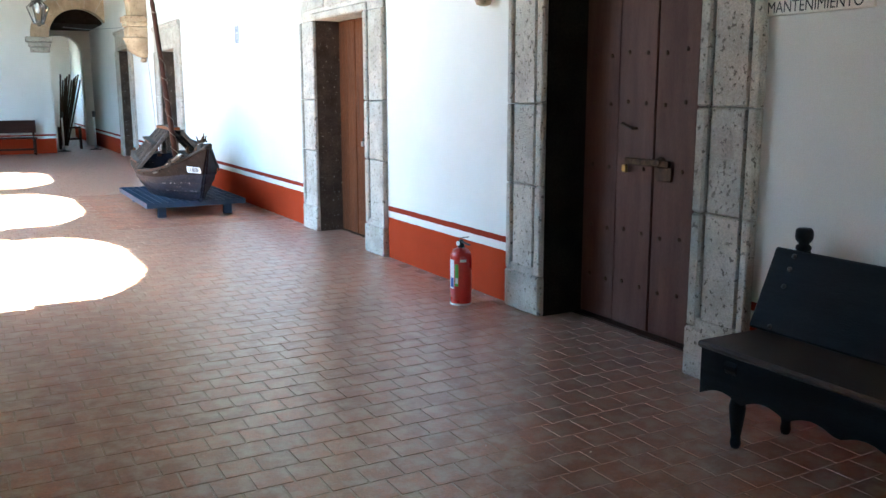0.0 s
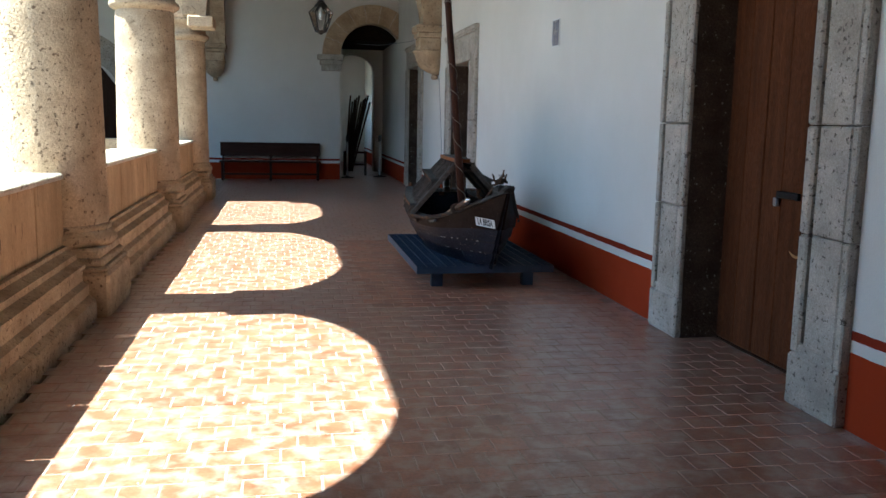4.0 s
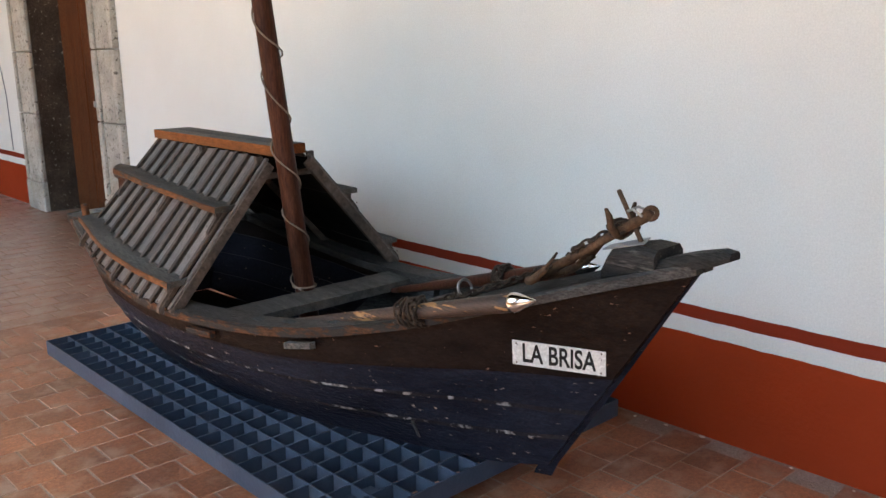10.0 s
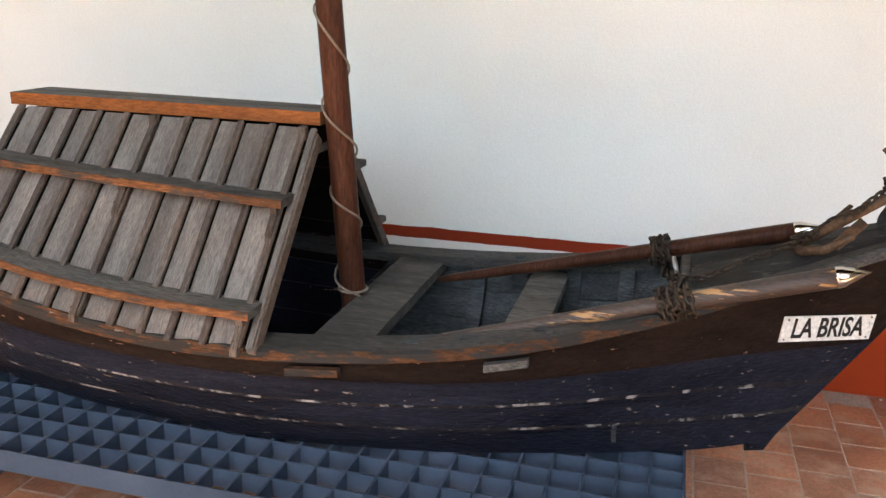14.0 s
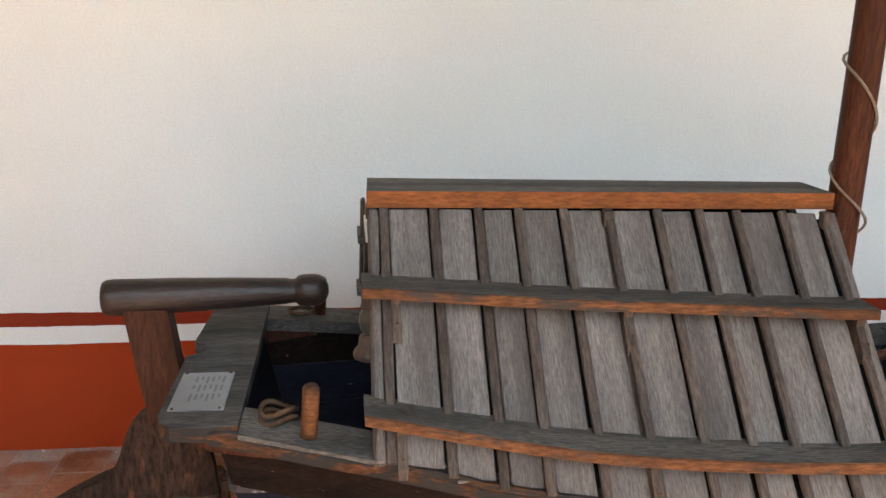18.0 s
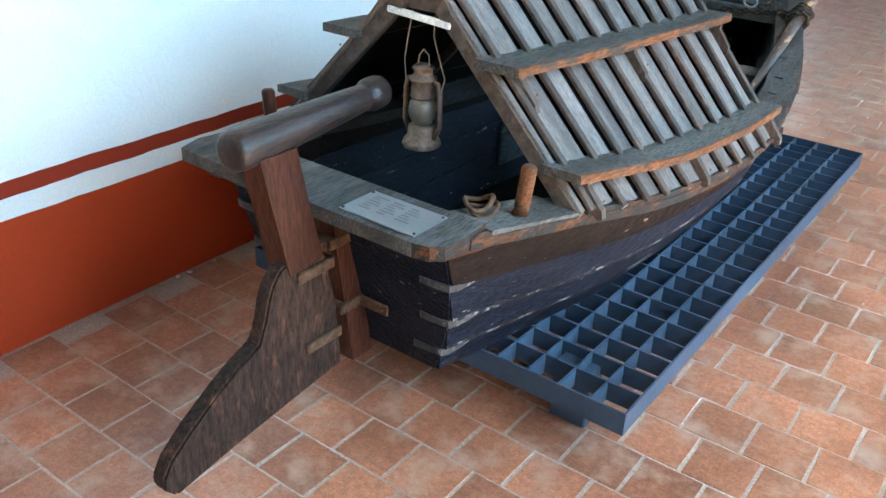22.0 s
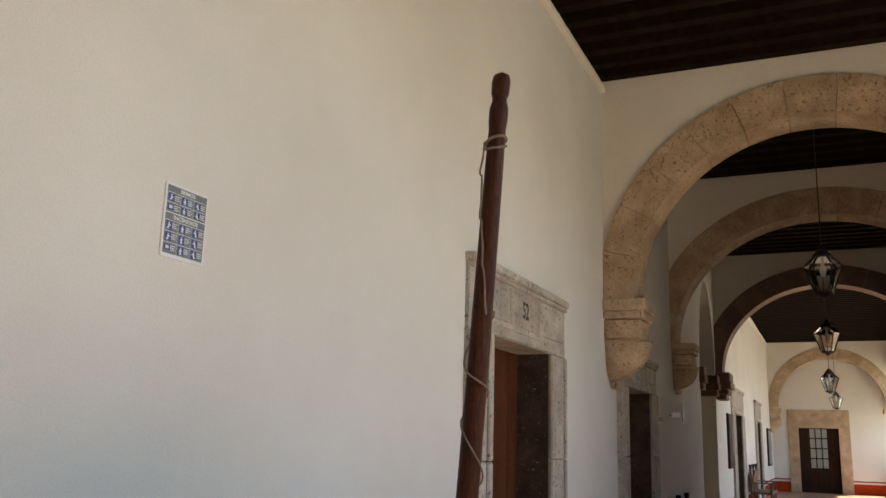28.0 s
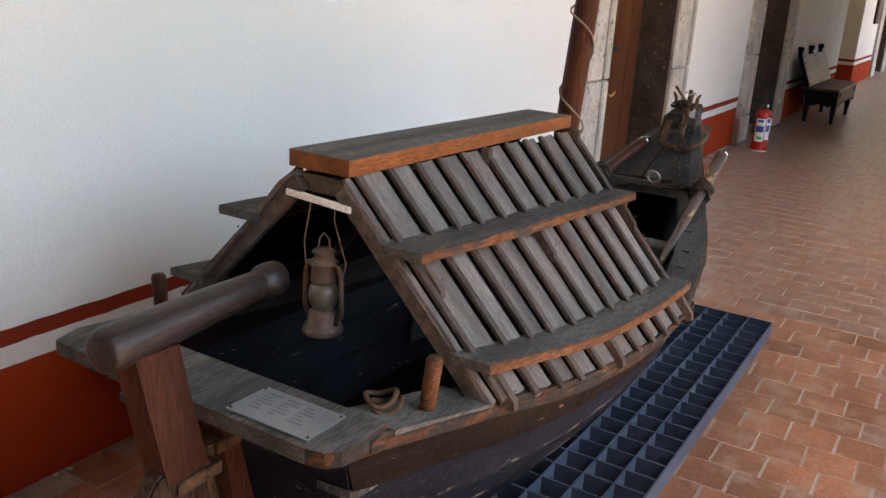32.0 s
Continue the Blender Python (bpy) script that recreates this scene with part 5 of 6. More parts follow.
chain("chain", [(-0.975, 7.6, 0.815), (-1.005, 7.63, 0.802), (-1.0, 7.67, 0.785), (-1.022, 7.7, 0.772), (-1.03, 7.75, 0.752), (-1.05, 7.8, 0.728), (-1.062, 7.84, 0.71), (-1.04, 7.88, 0.697), (-1.02, 7.9, 0.695), (-1.06, 7.875, 0.703), (-1.085, 7.9, 0.692), (-1.11, 7.905, 0.684), (-1.15, 7.9, 0.68)], "rusty anchor chain trailing over the foredeck", 0.0105, 0.0038)
# lantern under the roof
LX, LY, LZ, LS = -0.894, 9.862, 0.651, 1.22
lan = thing("lantern", (LX, LY, LZ), "rusty hurricane lantern hanging at the cabin's open end", "lantern")
part("base", lathe([(LS * r, LS * z) for r, z in ((0.036, 0), (0.038, 0.004), (0.036, 0.012), (0.028, 0.022), (0.026, 0.04), (0.02, 0.046))], (LX, LY, LZ), 18), LANTERN, lan, smooth=True)
part("globe", lathe([(LS * r, LS * z) for r, z in ((0.018, 0.046), (0.024, 0.056), (0.027, 0.07), (0.025, 0.085), (0.018, 0.096))], (LX, LY, LZ), 18), GLASS_OLD, lan, "dusty glass globe", smooth=True)
part("chimney", lathe([(LS * r, LS * z) for r, z in ((0.022, 0.096), (0.024, 0.1), (0.022, 0.104), (0.022, 0.128), (0.026, 0.13), (0.026, 0.135), (0.018, 0.14), (0.018, 0.15), (0.022, 0.152), (0.016, 0.158))], (LX, LY, LZ), 18), LANTERN, lan, smooth=True)
for k in (-1, 1):
    part("side_tube", tube([(LX + LS * k * 0.03, LY, LZ + LS * 0.02), (LX + LS * k * 0.042, LY, LZ + LS * 0.045), (LX + LS * k * 0.04, LY, LZ + LS * 0.11), (LX + LS * k * 0.034, LY, LZ + LS * 0.128), (LX + LS * k * 0.02, LY, LZ + LS * 0.13)], 0.006, 8), LANTERN, lan, smooth=True)
part("handle", tube([(LX - LS * 0.014, LY, LZ + LS * 0.155), (LX - LS * 0.012, LY, LZ + LS * 0.178), (LX, LY, LZ + LS * 0.187), (LX + LS * 0.01, LY, LZ + LS * 0.175), (LX + LS * 0.012, LY, LZ + LS * 0.156)], 0.002, 5), LANTERN, lan)
part("wire", tube([(LX - LS * 0.042, LY, LZ + LS * 0.11), (LX - LS * 0.05, LY, LZ + LS * 0.14), (LX - LS * 0.04, LY, LZ + 0.2), (LX - LS * 0.02, LY - 0.003, LZ + 0.26), (LX - LS * 0.012, LY - 0.018, LZ + 0.305)], 0.0016, 5), ROPE, lan)
part("wire", tube([(LX + LS * 0.04, LY, LZ + LS * 0.115), (LX + LS * 0.045, LY, LZ + 0.2), (LX + LS * 0.04, LY - 0.018, LZ + 0.305)], 0.0016, 5), ROPE, lan)
# name board on the bow
a, b = Vector((0, 7.642, 0.602)), Vector((0, 7.422, 0.598))
a.x, b.x = side_at(a.y, a.z) - 0.014, side_at(b.y, b.z) - 0.012
up = Vector((-0.2, 0.03, 1)).normalized()
board = thing("name_board", a, "white painted name board with black letters, chipped", "sign")
part("board", plank(a, b, 0.07, 0.004, (b - a).cross(up), 0), CHIPPED_WHITE, board)


along_x = (b - a).normalized()
out = along_x.cross(up).normalized()
m = Matrix((along_x, out.cross(along_x), out)).transposed().to_4x4()
m.translation = (a + b) / 2 + out * 0.0028
lettering("LA BRISA", 0.076, m, BLACK, board, squeeze=0.64, bold=0.0014)
for u, v in ((-0.111, 0.028), (0.111, 0.028), (-0.111, -0.028), (0.111, -0.028)):
    p = m @ Vector((u, v, 0))
    part("screw", lathe([(0.0026, -0.002), (0.0022, 0.001)], (0, 0, 0), 8, turn=Matrix.Translation(p) @ m.to_3x3().to_4x4()), RUST, board)

# ---- steel grating ----
GX0, GX1, GY0, GY1, GZ = -1.512, -0.33, 7.83, 9.9, 0.194
g = thing("steel_grating", (-1.0, 8.85, 0), "blue-grey painted steel grating on four short legs", "grating")
part("side_bar", boxes((GX0 - 0.005, GX0, GY0, GY1, GZ - 0.06, GZ)), STEEL, g)
part("side_bar", boxes((GX1, GX1 + 0.005, GY0, GY1, GZ - 0.06, GZ)), STEEL, g)
part("end_bar", boxes((GX0 - 0.005, GX1 + 0.005, GY0 - 0.005, GY0, GZ - 0.06, GZ)), STEEL, g)
part("end_bar", boxes((GX0 - 0.005, GX1 + 0.005, GY1, GY1 + 0.005, GZ - 0.06, GZ)), STEEL, g)
nx, ny = 14, 25
for k in range(1, nx):
    x = GX0 + (GX1 - GX0) * k / nx
    part("long_bar", boxes((x - 0.003, x + 0.003, GY0 + 0.001, GY1 - 0.001, GZ - 0.052, GZ - 0.001)), STEEL, g)
for k in range(1, ny):
    y = GY0 + (GY1 - GY0) * k / ny
    part("cross_bar", boxes((GX0 + 0.001, GX1 - 0.001, y - 0.003, y + 0.003, GZ - 0.052, GZ - 0.0005)), STEEL, g)
for x in (GX0 + 0.19, GX1 - 0.19):
    for y in (GY0 + 0.155, GY1 - 0.145):
        part("leg", boxes((x - 0.05, x + 0.05, y - 0.035, y + 0.035, 0.0, GZ - 0.03), bevel=0.004), STEEL, g)

# ---- things along the corridor ----
RED = material("red_enamel", (0.40, 0.018, 0.014), (0.47, 0.025, 0.02), 0.28, 3, 60, 0.02, grain=0.05)
RUBBER = material("black_rubber", (0.012, 0.012, 0.012), (0.02, 0.02, 0.02), 0.6, 8, 60, 0.1, grain=0.05)
WHITE = material("white_print", (0.70, 0.71, 0.72), (0.78, 0.79, 0.80), 0.45, 6, 60, 0.02, grain=0.05)
BLUE = material("blue_print", (0.02, 0.05, 0.22), (0.03, 0.07, 0.28), 0.45, 6, 60, 0.02, grain=0.05)
GREEN = material("green_print", (0.10, 0.35, 0.06), (0.14, 0.42, 0.09), 0.45, 6, 60, 0.02, grain=0.05)
GREY = material("grey_print", (0.15, 0.165, 0.19), (0.20, 0.215, 0.24), 0.45, 6, 60, 0.02, grain=0.05)
BENCH = material("bench_brown_paint", (0.035, 0.016, 0.012), (0.06, 0.026, 0.02), 0.45, 5, 60, 0.15, stretch=(0.5, 4, 4), spec=0.2)
BENCH_BLACK = material("black_stained_wood", (0.006, 0.007, 0.009), (0.014, 0.0155, 0.019), 0.38, 5, 60, 0.2, stretch=(4, 0.5, 4), spec=0.15)
SEAT_WOOD = material("worn_seat_wood", (0.03, 0.02, 0.016), (0.06, 0.042, 0.033), 0.4, 5, 60, 0.2, stretch=(4, 0.5, 4))
CHAIR = material("brown_chair_wood", (0.11, 0.05, 0.028), (0.18, 0.085, 0.05), 0.45, 5, 60, 0.2)
IRON = material("black_iron", (0.012, 0.011, 0.01), (0.025, 0.022, 0.02), 0.5, 9, 80, 0.2, metal=0.3)
SILVER = material("brushed_steel", (0.6, 0.6, 0.6), (0.72, 0.72, 0.72), 0.45, 9, 80, 0.03, metal=0.4, grain=0.05)
LAMP_GLASS = bpy.data.materials.new("lantern_glass")
LAMP_GLASS.use_nodes = True
gb = LAMP_GLASS.node_tree.nodes["Principled BSDF"]
gb.inputs["Transmission Weight"].default_value, gb.inputs["Roughness"].default_value, gb.inputs["IOR"].default_value = 1.0, 0.03, 1.1


def extinguisher(x, y):
    e = thing("fire_extinguisher", (x, y, 0), "red fire extinguisher with paper labels, standing on the floor", "extinguisher")
    body = part("cylinder", lathe([(0.066, 0.0), (0.074, 0.006), (0.076, 0.02), (0.076, 0.335), (0.072, 0.365), (0.055, 0.395), (0.03, 0.408), (0.022, 0.41)], (x, y, 0), 32), RED, e, smooth=True)

    def label(a0, a1, z0, z1, mat, r=0.0768):
        pts = [(x + r * math.cos(a0 + (a1 - a0) * k / 8), y + r * math.sin(a0 + (a1 - a0) * k / 8)) for k in range(9)]
        bm = bmesh.new()
        lo, hi = [bm.verts.new((*p, z0)) for p in pts], [bm.verts.new((*p, z1)) for p in pts]
        for k in range(8):
            bm.faces.new((lo[k], lo[k + 1], hi[k + 1], hi[k]))
        part("label", bm, mat, body, smooth=True)

    label(2.2, 3.5, 0.12, 0.33, WHITE)
    label(2.25, 2.8, 0.2, 0.26, BLUE, 0.0773)
    label(2.9, 3.45, 0.13, 0.2, BLUE, 0.0773)
    label(2.3, 2.75, 0.285, 0.325, BLUE, 0.0773)
    label(0.9, 2.1, 0.1, 0.32, WHITE)
    label(1.0, 2.0, 0.19, 0.25, BLUE, 0.0773)
    label(1.1, 1.9, 0.285, 0.31, BLUE, 0.0773)
    label(1.2, 1.9, 0.12, 0.15, GREEN, 0.0773)
    label(3.6, 3.95, 0.14, 0.3, GREEN)
    label(3.65, 3.9, 0.16, 0.2, WHITE, 0.0773)
    label(4.1, 4.7, 0.315, 0.335, WHITE)
    part("foot_ring", lathe([(0.07, 0.0), (0.0775, 0.0), (0.0775, 0.012), (0.074, 0.014)], (x, y, 0), 32), WHITE, e)
    part("valve", lathe([(0.022, 0.405), (0.024, 0.425), (0.018, 0.44), (0.02, 0.455), (0.014, 0.465)], (x, y, 0), 14), RUBBER, e)
    part("lever", plank((x, y - 0.01, 0.455), (x + 0.01, y - 0.105, 0.44), 0.02, 0.008), RUBBER, e)
    part("lever", plank((x, y - 0.0, 0.478), (x + 0.01, y - 0.085, 0.496), 0.02, 0.007), RUBBER, e)
    part("gauge", lathe([(0.016, 0), (0.016, 0.012)], (x - 0.018, y, 0.44), 14, turn=Matrix.Rotation(-math.pi / 2, 4, "Y")), WHITE, e)
    part("hose", tube([(x, y + 0.02, 0.44), (x + 0.03, y + 0.07, 0.435), (x + 0.06, y + 0.10, 0.38), (x + 0.068, y + 0.1, 0.28), (x + 0.066, y + 0.085, 0.17)], [0.008, 0.008, 0.008, 0.009, 0.013], 8), RUBBER, e, smooth=True)
    return e


extinguisher(-0.31, 2.46)


def finial(x, y, z, mat, parent):
    part("finial", lathe([(0.024, 0), (0.034, 0.014), (0.034, 0.026), (0.022, 0.038), (0.036, 0.054), (0.04, 0.07), (0.038, 0.098), (0.03, 0.108)], (x, y, z), 12), mat, parent, smooth=True)


def carved_bench(y0, y1):
    b = thing("carved_bench", (-0.3, (y0 + y1) / 2, 0), "black stained wooden bench with turned finials and scalloped apron", "bench")
    part("backrest", plank((-0.195, y0 + 0.02, 0.62), (-0.195, y1 + 0.015, 0.62), 0.385, 0.032, (-0.92, 0, 0.39), 0.008), BENCH_BLACK, b)
    for k in range(3):
        y = y1 - 0.1 - (y1 - y0 - 0.2) * k / 2
        part("back_post", plank((-0.228, y, 0.42), (-0.085, y, 0.8), 0.055, 0.035, (-0.92, 0, 0.39)), BENCH_BLACK, b)
        finial(-0.092, y, 0.79, BENCH_BLACK, b)
        for u in (0.06, 0.55, 0.76, 0.92):
            part("stud", lathe([(0.013, 0), (0.011, 0.008), (0.005, 0.013)], (-0.283 + 0.15 * u, y, 0.448 + 0.355 * u), 8, turn=Matrix.Rotation(-math.pi / 2 + 0.4, 4, "Y")), STRAP, b)
    part("seat", boxes((-0.62, -0.17, y0 - 0.01, y1 - 0.005, 0.405, 0.435), bevel=0.01), SEAT_WOOD, b)
    n = 48
    top = [(y0 + 0.03, 0.405), (y1 - 0.03, 0.405)]
    low = [(y1 - 0.03 - (y1 - y0 - 0.06) * k / n, 0.2 + 0.035 * abs(math.sin(k / n * math.pi * 7)) + 0.03 * math.sin(math.pi * k / n)) for k in range(n + 1)]
    for x in (-0.6, -0.215):
        part("apron", prism(top + low, 0, x - 0.013, x + 0.013), BENCH_BLACK, b)
    for y in (y0 + 0.2, y1 - 0.2):
        part("end_panel", prism([(-0.56, 0.405), (-0.23, 0.405), (-0.23, 0.24), (-0.3, 0.2), (-0.4, 0.235), (-0.5, 0.2), (-0.56, 0.24)], 1, y - 0.012, y + 0.012), BENCH_BLACK, b)
        part("roll", tube([(-0.59, y - 0.03, 0.36), (-0.59, y + 0.03, 0.36)], 0.035, 12), BENCH_BLACK, b)
        for x in (-0.562, -0.25):
            part("leg", lathe([(0.018, 0.0), (0.024, 0.02), (0.02, 0.05), (0.03, 0.12), (0.036, 0.18), (0.028, 0.22), (0.03, 0.405)], (x, y, 0), 12), BENCH_BLACK, b, smooth=True)
    return b


carved_bench(-1.78, -0.12)


def long_bench():
    b = thing("long_bench", (-2.9, 20.6, 0), "long dark brown bench with a plank back against the wall", "bench")
    x0, x1, y = -4.02, -1.8, 20.86
    part("back_board", boxes((x0, x1, y - 0.03, y, 0.53, 0.835), bevel=0.006), BENCH, b)
    part("seat_board", boxes((x0, x1, 20.42, 20.82, 0.40, 0.435), bevel=0.008), BENCH, b)
    for x in (x0 + 0.06, (x0 + x1) / 2, x1 - 0.06):
        part("rear_post", boxes((x - 0.025, x + 0.025, y, y + 0.05, 0, 0.82)), BENCH, b)
        part("front_leg", boxes((x - 0.025, x + 0.025, 20.46, 20.51, 0, 0.40)), BENCH, b)
        part("seat_bearer", boxes((x - 0.02, x + 0.02, 20.5, y, 0.34, 0.40)), BENCH, b)
    part("stretcher", boxes((x0 + 0.06, x1 - 0.06, 20.48, 20.5, 0.12, 0.17)), BENCH, b)
    return b


long_bench()


def arm_bench(y0, y1):
    b = thing("arm_bench", (-0.35, (y0 + y1) / 2, 0), "brown wooden bench with arms, finials and a leather seat", "bench")
    part("backrest", plank((-0.15, y0 + 0.05, 0.74), (-0.15, y1 - 0.05, 0.74), 0.5, 0.03, (0.97, 0, 0.22), 0.006), CHAIR, b)
    part("seat", boxes((-0.62, -0.14, y0, y1, 0.42, 0.47), bevel=0.012), CHAIR, b)
    for k in range(3):
        y = y0 + 0.05 + (y1 - y0 - 0.1) * k / 2
        part("back_post", boxes((-0.14, -0.09, y - 0.03, y + 0.03, 0, 1.02)), CHAIR, b)
        finial(-0.115, y, 1.02, IRON, b)
        part("front_leg", lathe([(0.03, 0), (0.026, 0.06), (0.034, 0.12), (0.026, 0.24), (0.032, 0.42)], (-0.58, y, 0), 10), CHAIR, b)
    for y in (y0 + 0.04, y1 - 0.04):
        part("arm", boxes((-0.68, -0.1, y - 0.035, y + 0.035, 0.67, 0.7), bevel=0.008), CHAIR, b)
        part("arm_post", boxes((-0.6, -0.55, y - 0.025, y + 0.025, 0.47, 0.67)), CHAIR, b)
    return b


arm_bench(-13.8, -12.0)


def lantern_on_chain(x, y, z0, h, top=5.46):
    la = thing("hanging_lantern", (x, y, z0), "black iron glass lantern hanging on a chain", "lantern", "hanging lanterns")
    w = 0.2 * h / 0.55
    zs, rs = [z0 + 0.1 * h, z0 + 0.62 * h], [0.45 * w, 0.95 * w]
    pts = [[(x + r * math.cos(k * math.tau / 6), y + r * math.sin(k * math.tau / 6), z) for k in range(6)] for r, z in zip(rs, zs)]
    pts.append([(x + 0.45 * w * math.cos(k * math.tau / 6), y + 0.45 * w * math.sin(k * math.tau / 6), z0 + 0.8 * h) for k in range(6)])
    for k in range(6):
        part("rib", tube([p[k] for p in pts], 0.009, 6), IRON, la)
        for a, b in zip(pts, pts[1:]):
            bm = bmesh.new()
            bm.faces.new([bm.verts.new(q) for q in (a[k], a[(k + 1) % 6], b[(k + 1) % 6], b[k])])
            g = part("pane", bm, LAMP_GLASS, la)
            g.visible_shadow = False
    part("foot", lathe([(0.1 * w, z0), (0.2 * w, z0 + 0.04 * h), (0.5 * w, z0 + 0.08 * h), (0.48 * w, z0 + 0.11 * h)], (x, y, 0), 12), IRON, la)
    part("cap", lathe([(0.5 * w, z0 + 0.79 * h), (0.52 * w, z0 + 0.83 * h), (0.3 * w, z0 + 0.9 * h), (0.34 * w, z0 + 0.92 * h), (0.1 * w, z0 + h), (0.04 * w, z0 + 1.03 * h)], (x, y, 0), 12), IRON, la)
    part("bulb", lathe([(0.012, z0 + 0.42 * h), (0.03, z0 + 0.48 * h), (0.034, z0 + 0.55 * h), (0.018, z0 + 0.64 * h), (0.018, z0 + 0.8 * h)], (x, y, 0), 12), WHITE, la, smooth=True)
    part("chain_rod", tube([(x, y, z0 + 1.0 * h), (x, y, top)], 0.006, 6), IRON, la)
    return la


for y, z, h in ((13.9, 2.62, 0.5), (1.0, 3.2, 0.58), (-3.2, 2.97, 0.55), (-9.5, 2.74, 0.55), (-16.3, 2.68, 0.52)):
    lantern_on_chain(-2.06 if y > -10 else -2.2, y, z, h)


# signs on the wall
def evacuation_sign():
    y0, y1, z0, z1 = 8.93, 9.155, 2.135, 2.398
    s = thing("wall_sign", (0, 9.04, 2.27), "white safety notice with blue pictograms on grey squares", "sign")
    w = y1 - y0
    # rounded board
    ring = []
    for cy, cz, a0 in ((y1 - 0.012, z1 - 0.012, 0), (y0 + 0.012, z1 - 0.012, 90), (y0 + 0.012, z0 + 0.012, 180), (y1 - 0.012, z0 + 0.012, 270)):
        ring += [(cy + 0.012 * math.cos(radians(a0 + 22.5 * k)), cz + 0.012 * math.sin(radians(a0 + 22.5 * k))) for k in range(5)]
    part("board", prism(ring, 0, -0.005, 0.0), WHITE, s)
    face = lambda a, b, c, d, x=0.0056: boxes((-x, -0.005, y1 - a - b, y1 - a, z1 - c - d, z1 - c))
    m = lambda z: Matrix(((0, 0, -1, -0.0062), (-1, 0, 0, (y0 + y1) / 2), (0, 1, 0, z), (0, 0, 0, 1)))
    for text, z in (("SISMOS", 0.010), ("INCENDIOS", 0.108)):
        part("title_bar", face(0.010, w - 0.020, z, 0.024), GREY, s)
        lettering(text, 0.019, m(z1 - z - 0.0125), WHITE, s, 0.0002, 1.25, 0.0004)
    cw = (w - 0.020) / 3
    for r, z in enumerate((0.036, 0.071, 0.134, 0.173, 0.212)):
        h = 0.033 if r < 2 else 0.037
        for c in range(3):
            a = 0.010 + cw * c + 0.001
            part("cell", face(a, cw - 0.002, z, h), GREY, s)
            if c == 0 and r in (1, 4):
                part("pictogram", face(a + 0.005, 0.03, z + 0.006, 0.019, 0.0061), BLUE, s)
                part("pictogram", face(a + 0.012, 0.016, z + 0.010, 0.011, 0.0065), WHITE, s)
            else:
                lean = 0.004 * ((r * 3 + c) % 3 - 1)
                y, zz = y1 - a - 0.02, z1 - z
                part("pictogram", face(a + 0.006, 0.029, z + 0.004, h - 0.008, 0.006), BLUE, s)
                fig = prism([(y - 0.004, zz - 0.012), (y + 0.004, zz - 0.012), (y + 0.008 + lean, zz - 0.02), (y + 0.003, zz - 0.019), (y + 0.006 - lean, zz - h + 0.006), (y + 0.001, zz - h + 0.007), (y, zz - 0.022), (y - 0.002, zz - h + 0.006), (y - 0.006 - lean, zz - h + 0.006), (y - 0.003, zz - 0.018), (y - 0.008 + lean, zz - 0.018)], 0, -0.0064, -0.005)
                part("pictogram", fig, WHITE, s)
                part("pictogram", lathe([(0.003, 0), (0.003, 0.0012)], (-0.0052, y, zz - 0.0085), 10, turn=Matrix.Rotation(-math.pi / 2, 4, "Y")), WHITE, s)
            for q in range(3):
                part("text_line", face(a + cw - 0.032, 0.026 - 0.005 * ((q + c) % 2), z + 0.008 + 0.007 * q, 0.0026, 0.0061), WHITE, s)
    return s


evacuation_sign()
sg = thing("room_sign", (0, -0.1, 1.94), "cream plastic sign with black capital letters above the bench", "sign")
part("board", boxes((-0.02, 0.0, -0.415, 0.18, 1.838, 1.99), bevel=0.003), PLASTER, sg)
lettering("MANTENIMIENTO", 0.075, Matrix(((0, 0, -1, -0.0205), (-1, 0, 0, -0.12), (0, 1, 0, 1.873), (0, 0, 0, 1))), BLACK, sg, 0.0004, 0.82)
bx = thing("wall_camera", (0, -0.9, 1.95), "small white camera box on the wall", "camera")
part("body", boxes((-0.16, -0.05, -0.98, -0.86, 1.92, 1.99), bevel=0.008), WHITE, bx)
part("bracket", boxes((-0.05, 0, -0.95, -0.89, 1.94, 1.97)), GREY, bx)
pk = thing("wall_plaque", (0, -2.2, 2.05), "small grey notice on the wall", "sign")
part("board", boxes((-0.01, 0, -2.35, -2.1, 1.9, 2.2), bevel=0.003), GREY, pk)
nb = thing("notice_board", (0, -8.4, 1.7), "dark framed notice board on the wall", "notice board")
part("frame", boxes((-0.05, 0, -8.75, -8.1, 1.1, 2.25), bevel=0.01), BENCH, nb)
part("panel", boxes((-0.055, -0.048, -8.68, -8.17, 1.18, 2.17)), BLACK, nb)
fp = thing("framed_panel", (0, -21, 1.6), "framed printed panel with dark edges", "panel")
part("frame", boxes((-0.05, 0, -21.9, -20.3, 0.95, 2.2), bevel=0.01), BLACK, fp)
part("print", boxes((-0.056, -0.048, -21.8, -20.4, 1.03, 2.12)), GREY, fp)

# end doorway with a glazed door
ed = tagged(thing("end_doorway", (-1.58, SOUTH, 0), "stone doorway with dark doors and a bright glazed grille", "doorway"), kind="structure")
for a, b in ((-2.63, -2.25), (-0.91, -0.55)):
    part("jamb", boxes((a, b, SOUTH, SOUTH + 0.06, 0, 2.3), bevel=0.01), WARM, ed)
part("lintel", boxes((-2.63, -0.55, SOUTH, SOUTH + 0.06, 2.3, 2.95), bevel=0.01), WARM, ed)
part("door_leaf", boxes((-2.3, -1.87, SOUTH - 0.4, SOUTH - 0.34, 0, 2.3)), OLD_DOOR, ed)
part("door_leaf", boxes((-1.25, -0.86, SOUTH - 0.4, SOUTH - 0.34, 0, 2.3)), OLD_DOOR, ed)
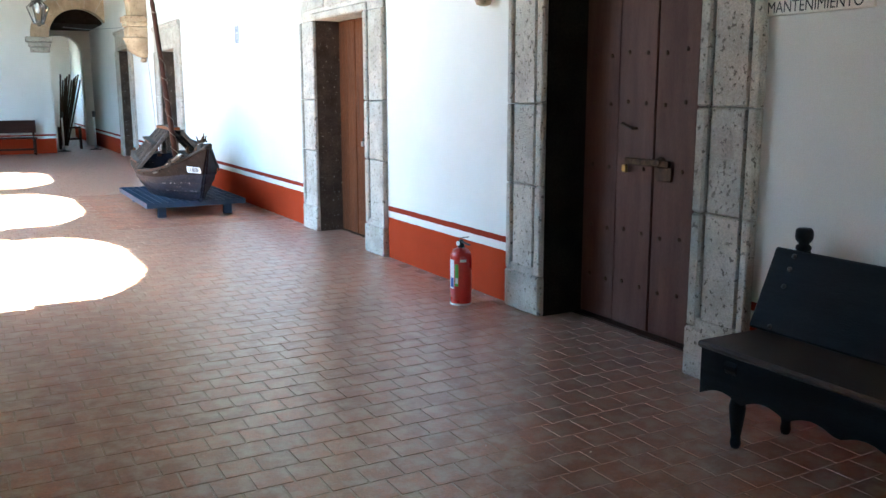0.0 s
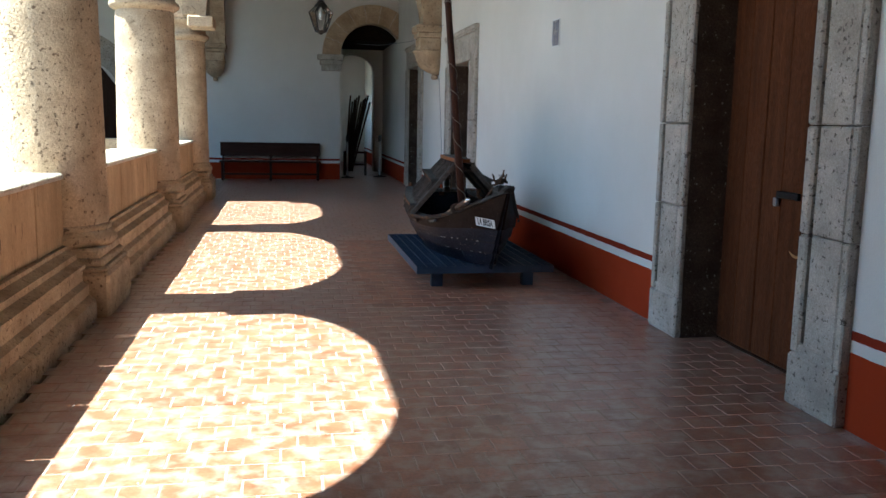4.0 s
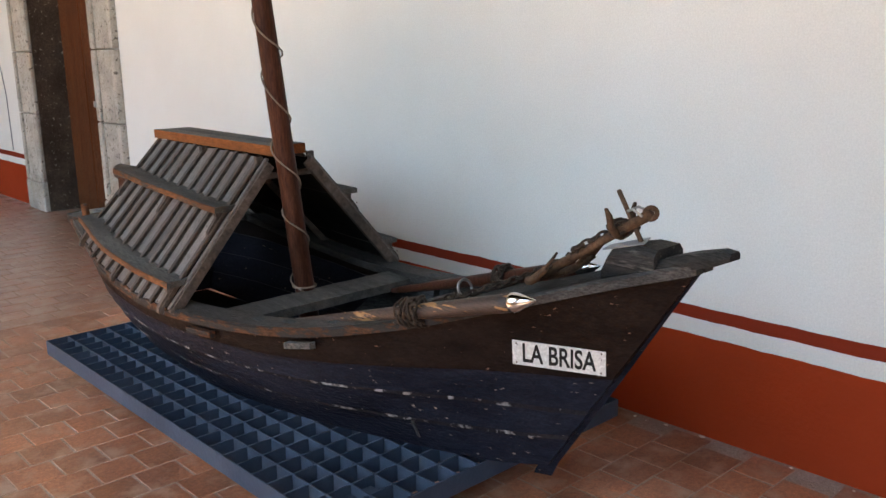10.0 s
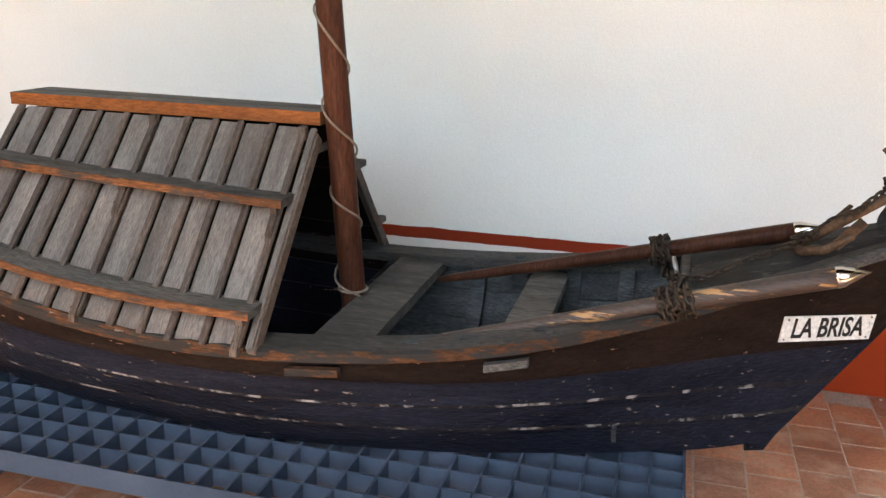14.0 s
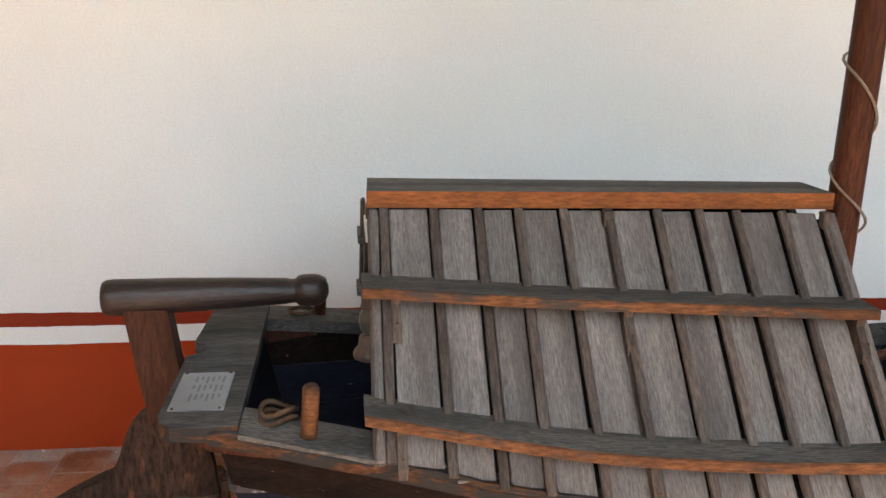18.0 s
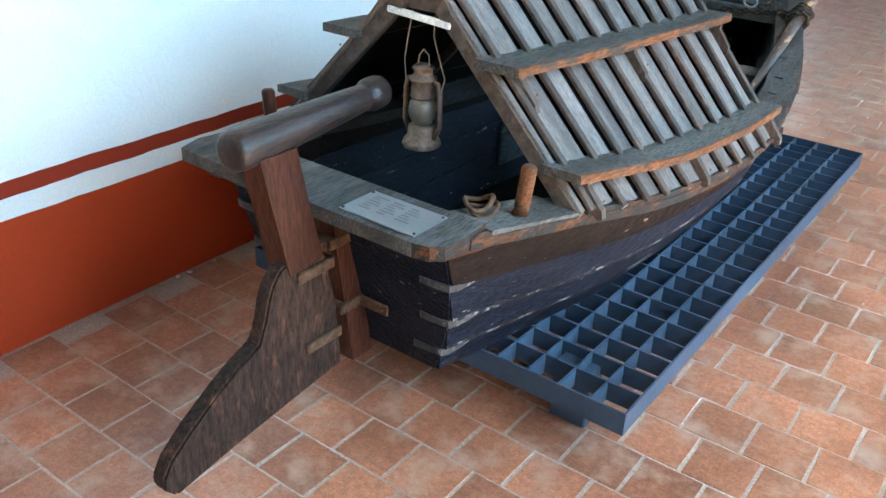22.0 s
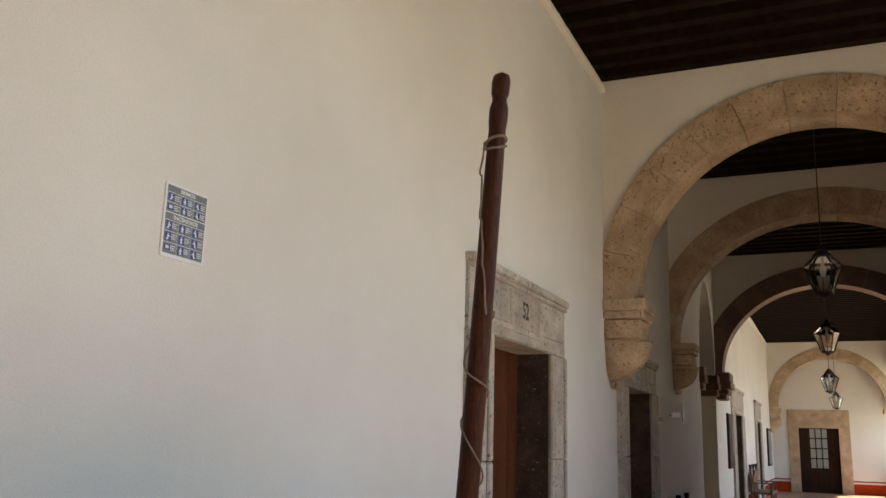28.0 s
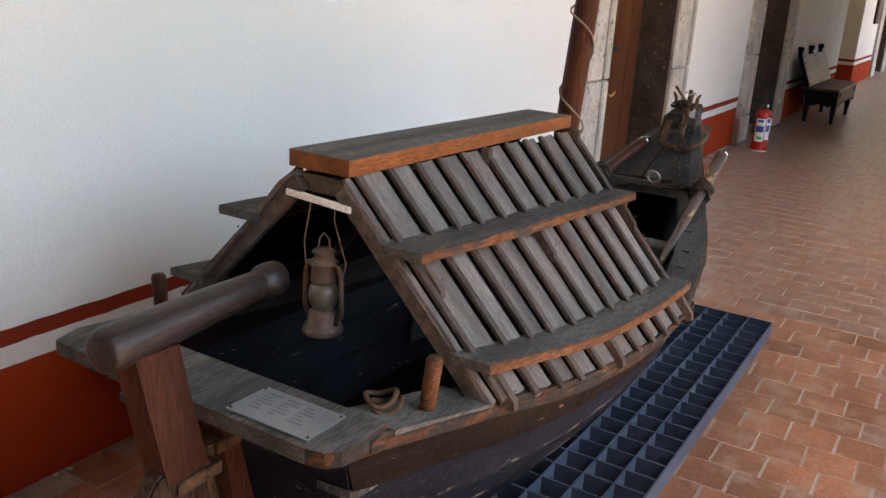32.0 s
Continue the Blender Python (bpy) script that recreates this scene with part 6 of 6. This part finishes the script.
part("lower_panel", boxes((-1.87, -1.25, SOUTH - 0.4, SOUTH - 0.34, 0, 0.85)), OLD_DOOR, ed)
for k in range(4):
    part("grille_bar", boxes((-1.87 + 0.207 * k - 0.02, -1.87 + 0.207 * k + 0.02, SOUTH - 0.4, SOUTH - 0.36, 0.85, 2.3)), OLD_DOOR, ed)
for k in range(5):
    part("grille_bar", boxes((-1.87, -1.25, SOUTH - 0.395, SOUTH - 0.365, 0.85 + 0.36 * k - 0.02, 0.85 + 0.36 * k + 0.02)), OLD_DOOR, ed)

# barrier posts and poles in the passage
for x, y in ((-1.12, 21.62), (-0.3, 22.0)):
    p = thing("barrier_post", (x, y, 0), "steel barrier post with a black head and base", "post", "barrier posts")
    part("base", lathe([(0.16, 0), (0.16, 0.015), (0.05, 0.03), (0.03, 0.05)], (x, y, 0), 20), IRON, p)
    part("tube", lathe([(0.02, 0.03), (0.02, 0.86)], (x, y, 0), 14), SILVER, p, smooth=True)
    part("head", lathe([(0.034, 0.86), (0.04, 0.88), (0.04, 1.0), (0.03, 1.02)], (x, y, 0), 14), RUBBER, p)
bd = thing("pole_rack", (-0.85, 22.5, 0), "bundle of dark wooden poles leaning upright in a rack", "poles")
for k in range(10):
    a = 0.055 * k
    part("pole", tube([(-1.12 + 0.35 * a, 22.5 + 0.1 * (k % 3), 0.1), (-0.98 + a, 22.6 + 0.08 * (k % 2), 1.98 - 0.05 * ((k * 3) % 4))], 0.022, 8), OLD_DOOR, bd)
for z in (0.25, 0.55):
    part("rack_rail", boxes((-1.14, -0.6, 22.44, 22.48, z, z + 0.05)), OLD_DOOR, bd)
for x in (-1.14, -0.62):
    part("rack_leg", boxes((x, x + 0.04, 22.44, 22.78, 0, 0.6)), OLD_DOOR, bd)
cab = thing("cable", (0, 16, 3.2), "thin grey cable strung to the north arch", "cable")
part("wire", tube([(-0.006, 15.75, 2.82), (-0.006, 15.6, 2.4), (-0.006, 15.42, 1.93), (-0.006, 15.15, 1.02), (-0.006, 15.14, 0.5)], 0.004, 5), GREY, cab)
part("wire", tube([(-0.02, 15.1, 2.95), (-0.25, 17.2, 2.86), (-0.6, 19.4, 2.95), (-1.0, 21.0, 3.1)], 0.005, 5), GREY, cab)

# crumbs of plaster along the foot of the wall and on the floor
rng = random.Random(9)
bm = bmesh.new()
for k in range(170):
    near = k < 110
    x = -0.012 - 0.03 * rng.random() ** 2 if near else rng.uniform(-3.2, -0.3)
    y = rng.uniform(-1, 17)
    if near and any(d[2] < y < d[3] for d in DOORS.values()):
        continue
    e = rng.uniform(0.002, 0.007) if near else rng.uniform(0.0015, 0.004)
    bmesh.ops.create_icosphere(bm, subdivisions=1, radius=e, matrix=pose(x, y, 0.4 * e, 0, 0, rng.uniform(0, 360)) @ Matrix.Diagonal((1, rng.uniform(0.6, 2.2), 0.6, 1)))
crumbs = tagged(link("plaster_crumbs", bm, PLASTER), "small pale crumbs of plaster on the tiles", "crumbs", "", "stuff")

# ---- floor tiles ----
PITCH, TY, TX = 0.1532, 7.327, -0.32
rng = random.Random(4)


def tile_mesh(w, h, c):
    """Top and sloped sides of one tile, centred at the origin."""
    e = 0.002
    v = [(-w, -h, -0.003), (w, -h, -0.003), (w, h, -0.003), (-w, h, -0.003), (-w + e, -h + e, 0), (w - e, -h + e, 0), (w - e, h - e, 0), (-w + e, h - e, 0)]
    f = [(4, 5, 6, 7), (0, 1, 5, 4), (1, 2, 6, 5), (2, 3, 7, 6), (3, 0, 4, 7)]
    return v, f


shared = []
for k in range(5):
    v, f = tile_mesh(PITCH / 2 - 0.0024 - 0.0004 * k, PITCH / 2 - 0.0026 + 0.0002 * k, 0)
    v = [(x + rng.uniform(-0.0016, 0.0016), y + rng.uniform(-0.0016, 0.0016), z) for x, y, z in v]
    me = bpy.data.meshes.new("floor_tile")
    me.from_pydata(v, [], f)
    me.materials.append(TILE)
    shared.append(me)
verts, faces = [], []
for r in range(-202, 157):
    y = TY + PITCH * (r + 0.5)
    if y < SOUTH or y > 30.9:
        continue
    shift = TX + (PITCH / 2 if r % 2 else 0.0) + 0.012 * math.sin(r * 1.7)
    for c in range(-26, 5):
        x = shift + PITCH * (c + 0.5)
        if x > -0.03 and not (x < 0.26 and any(d[2] < y < d[3] for d in DOORS.values())):
            continue
        if x < -3.86:
            continue
        m = pose(x, y, rng.uniform(-0.0006, 0.0004), rng.uniform(-0.25, 0.25), rng.uniform(-0.25, 0.25), rng.uniform(-0.6, 0.6))
        if -1.95 < x < -0.02 and 7.2 < y < 10.8:
            t = new("floor_tile", shared[rng.randrange(5)])
            t.parent, t.matrix_basis = FLOOR, m
        else:
            me = shared[rng.randrange(5)]
            n = len(verts)
            verts += [tuple(m @ v.co) for v in me.vertices]
            faces += [tuple(n + i for i in p.vertices) for p in me.polygons]
me = bpy.data.meshes.new("floor_tiling")
me.from_pydata(verts, [], faces)
me.materials.append(TILES)
rest = new("floor_tiling", me)
rest.parent = FLOOR
rest["kind"] = "stuff"
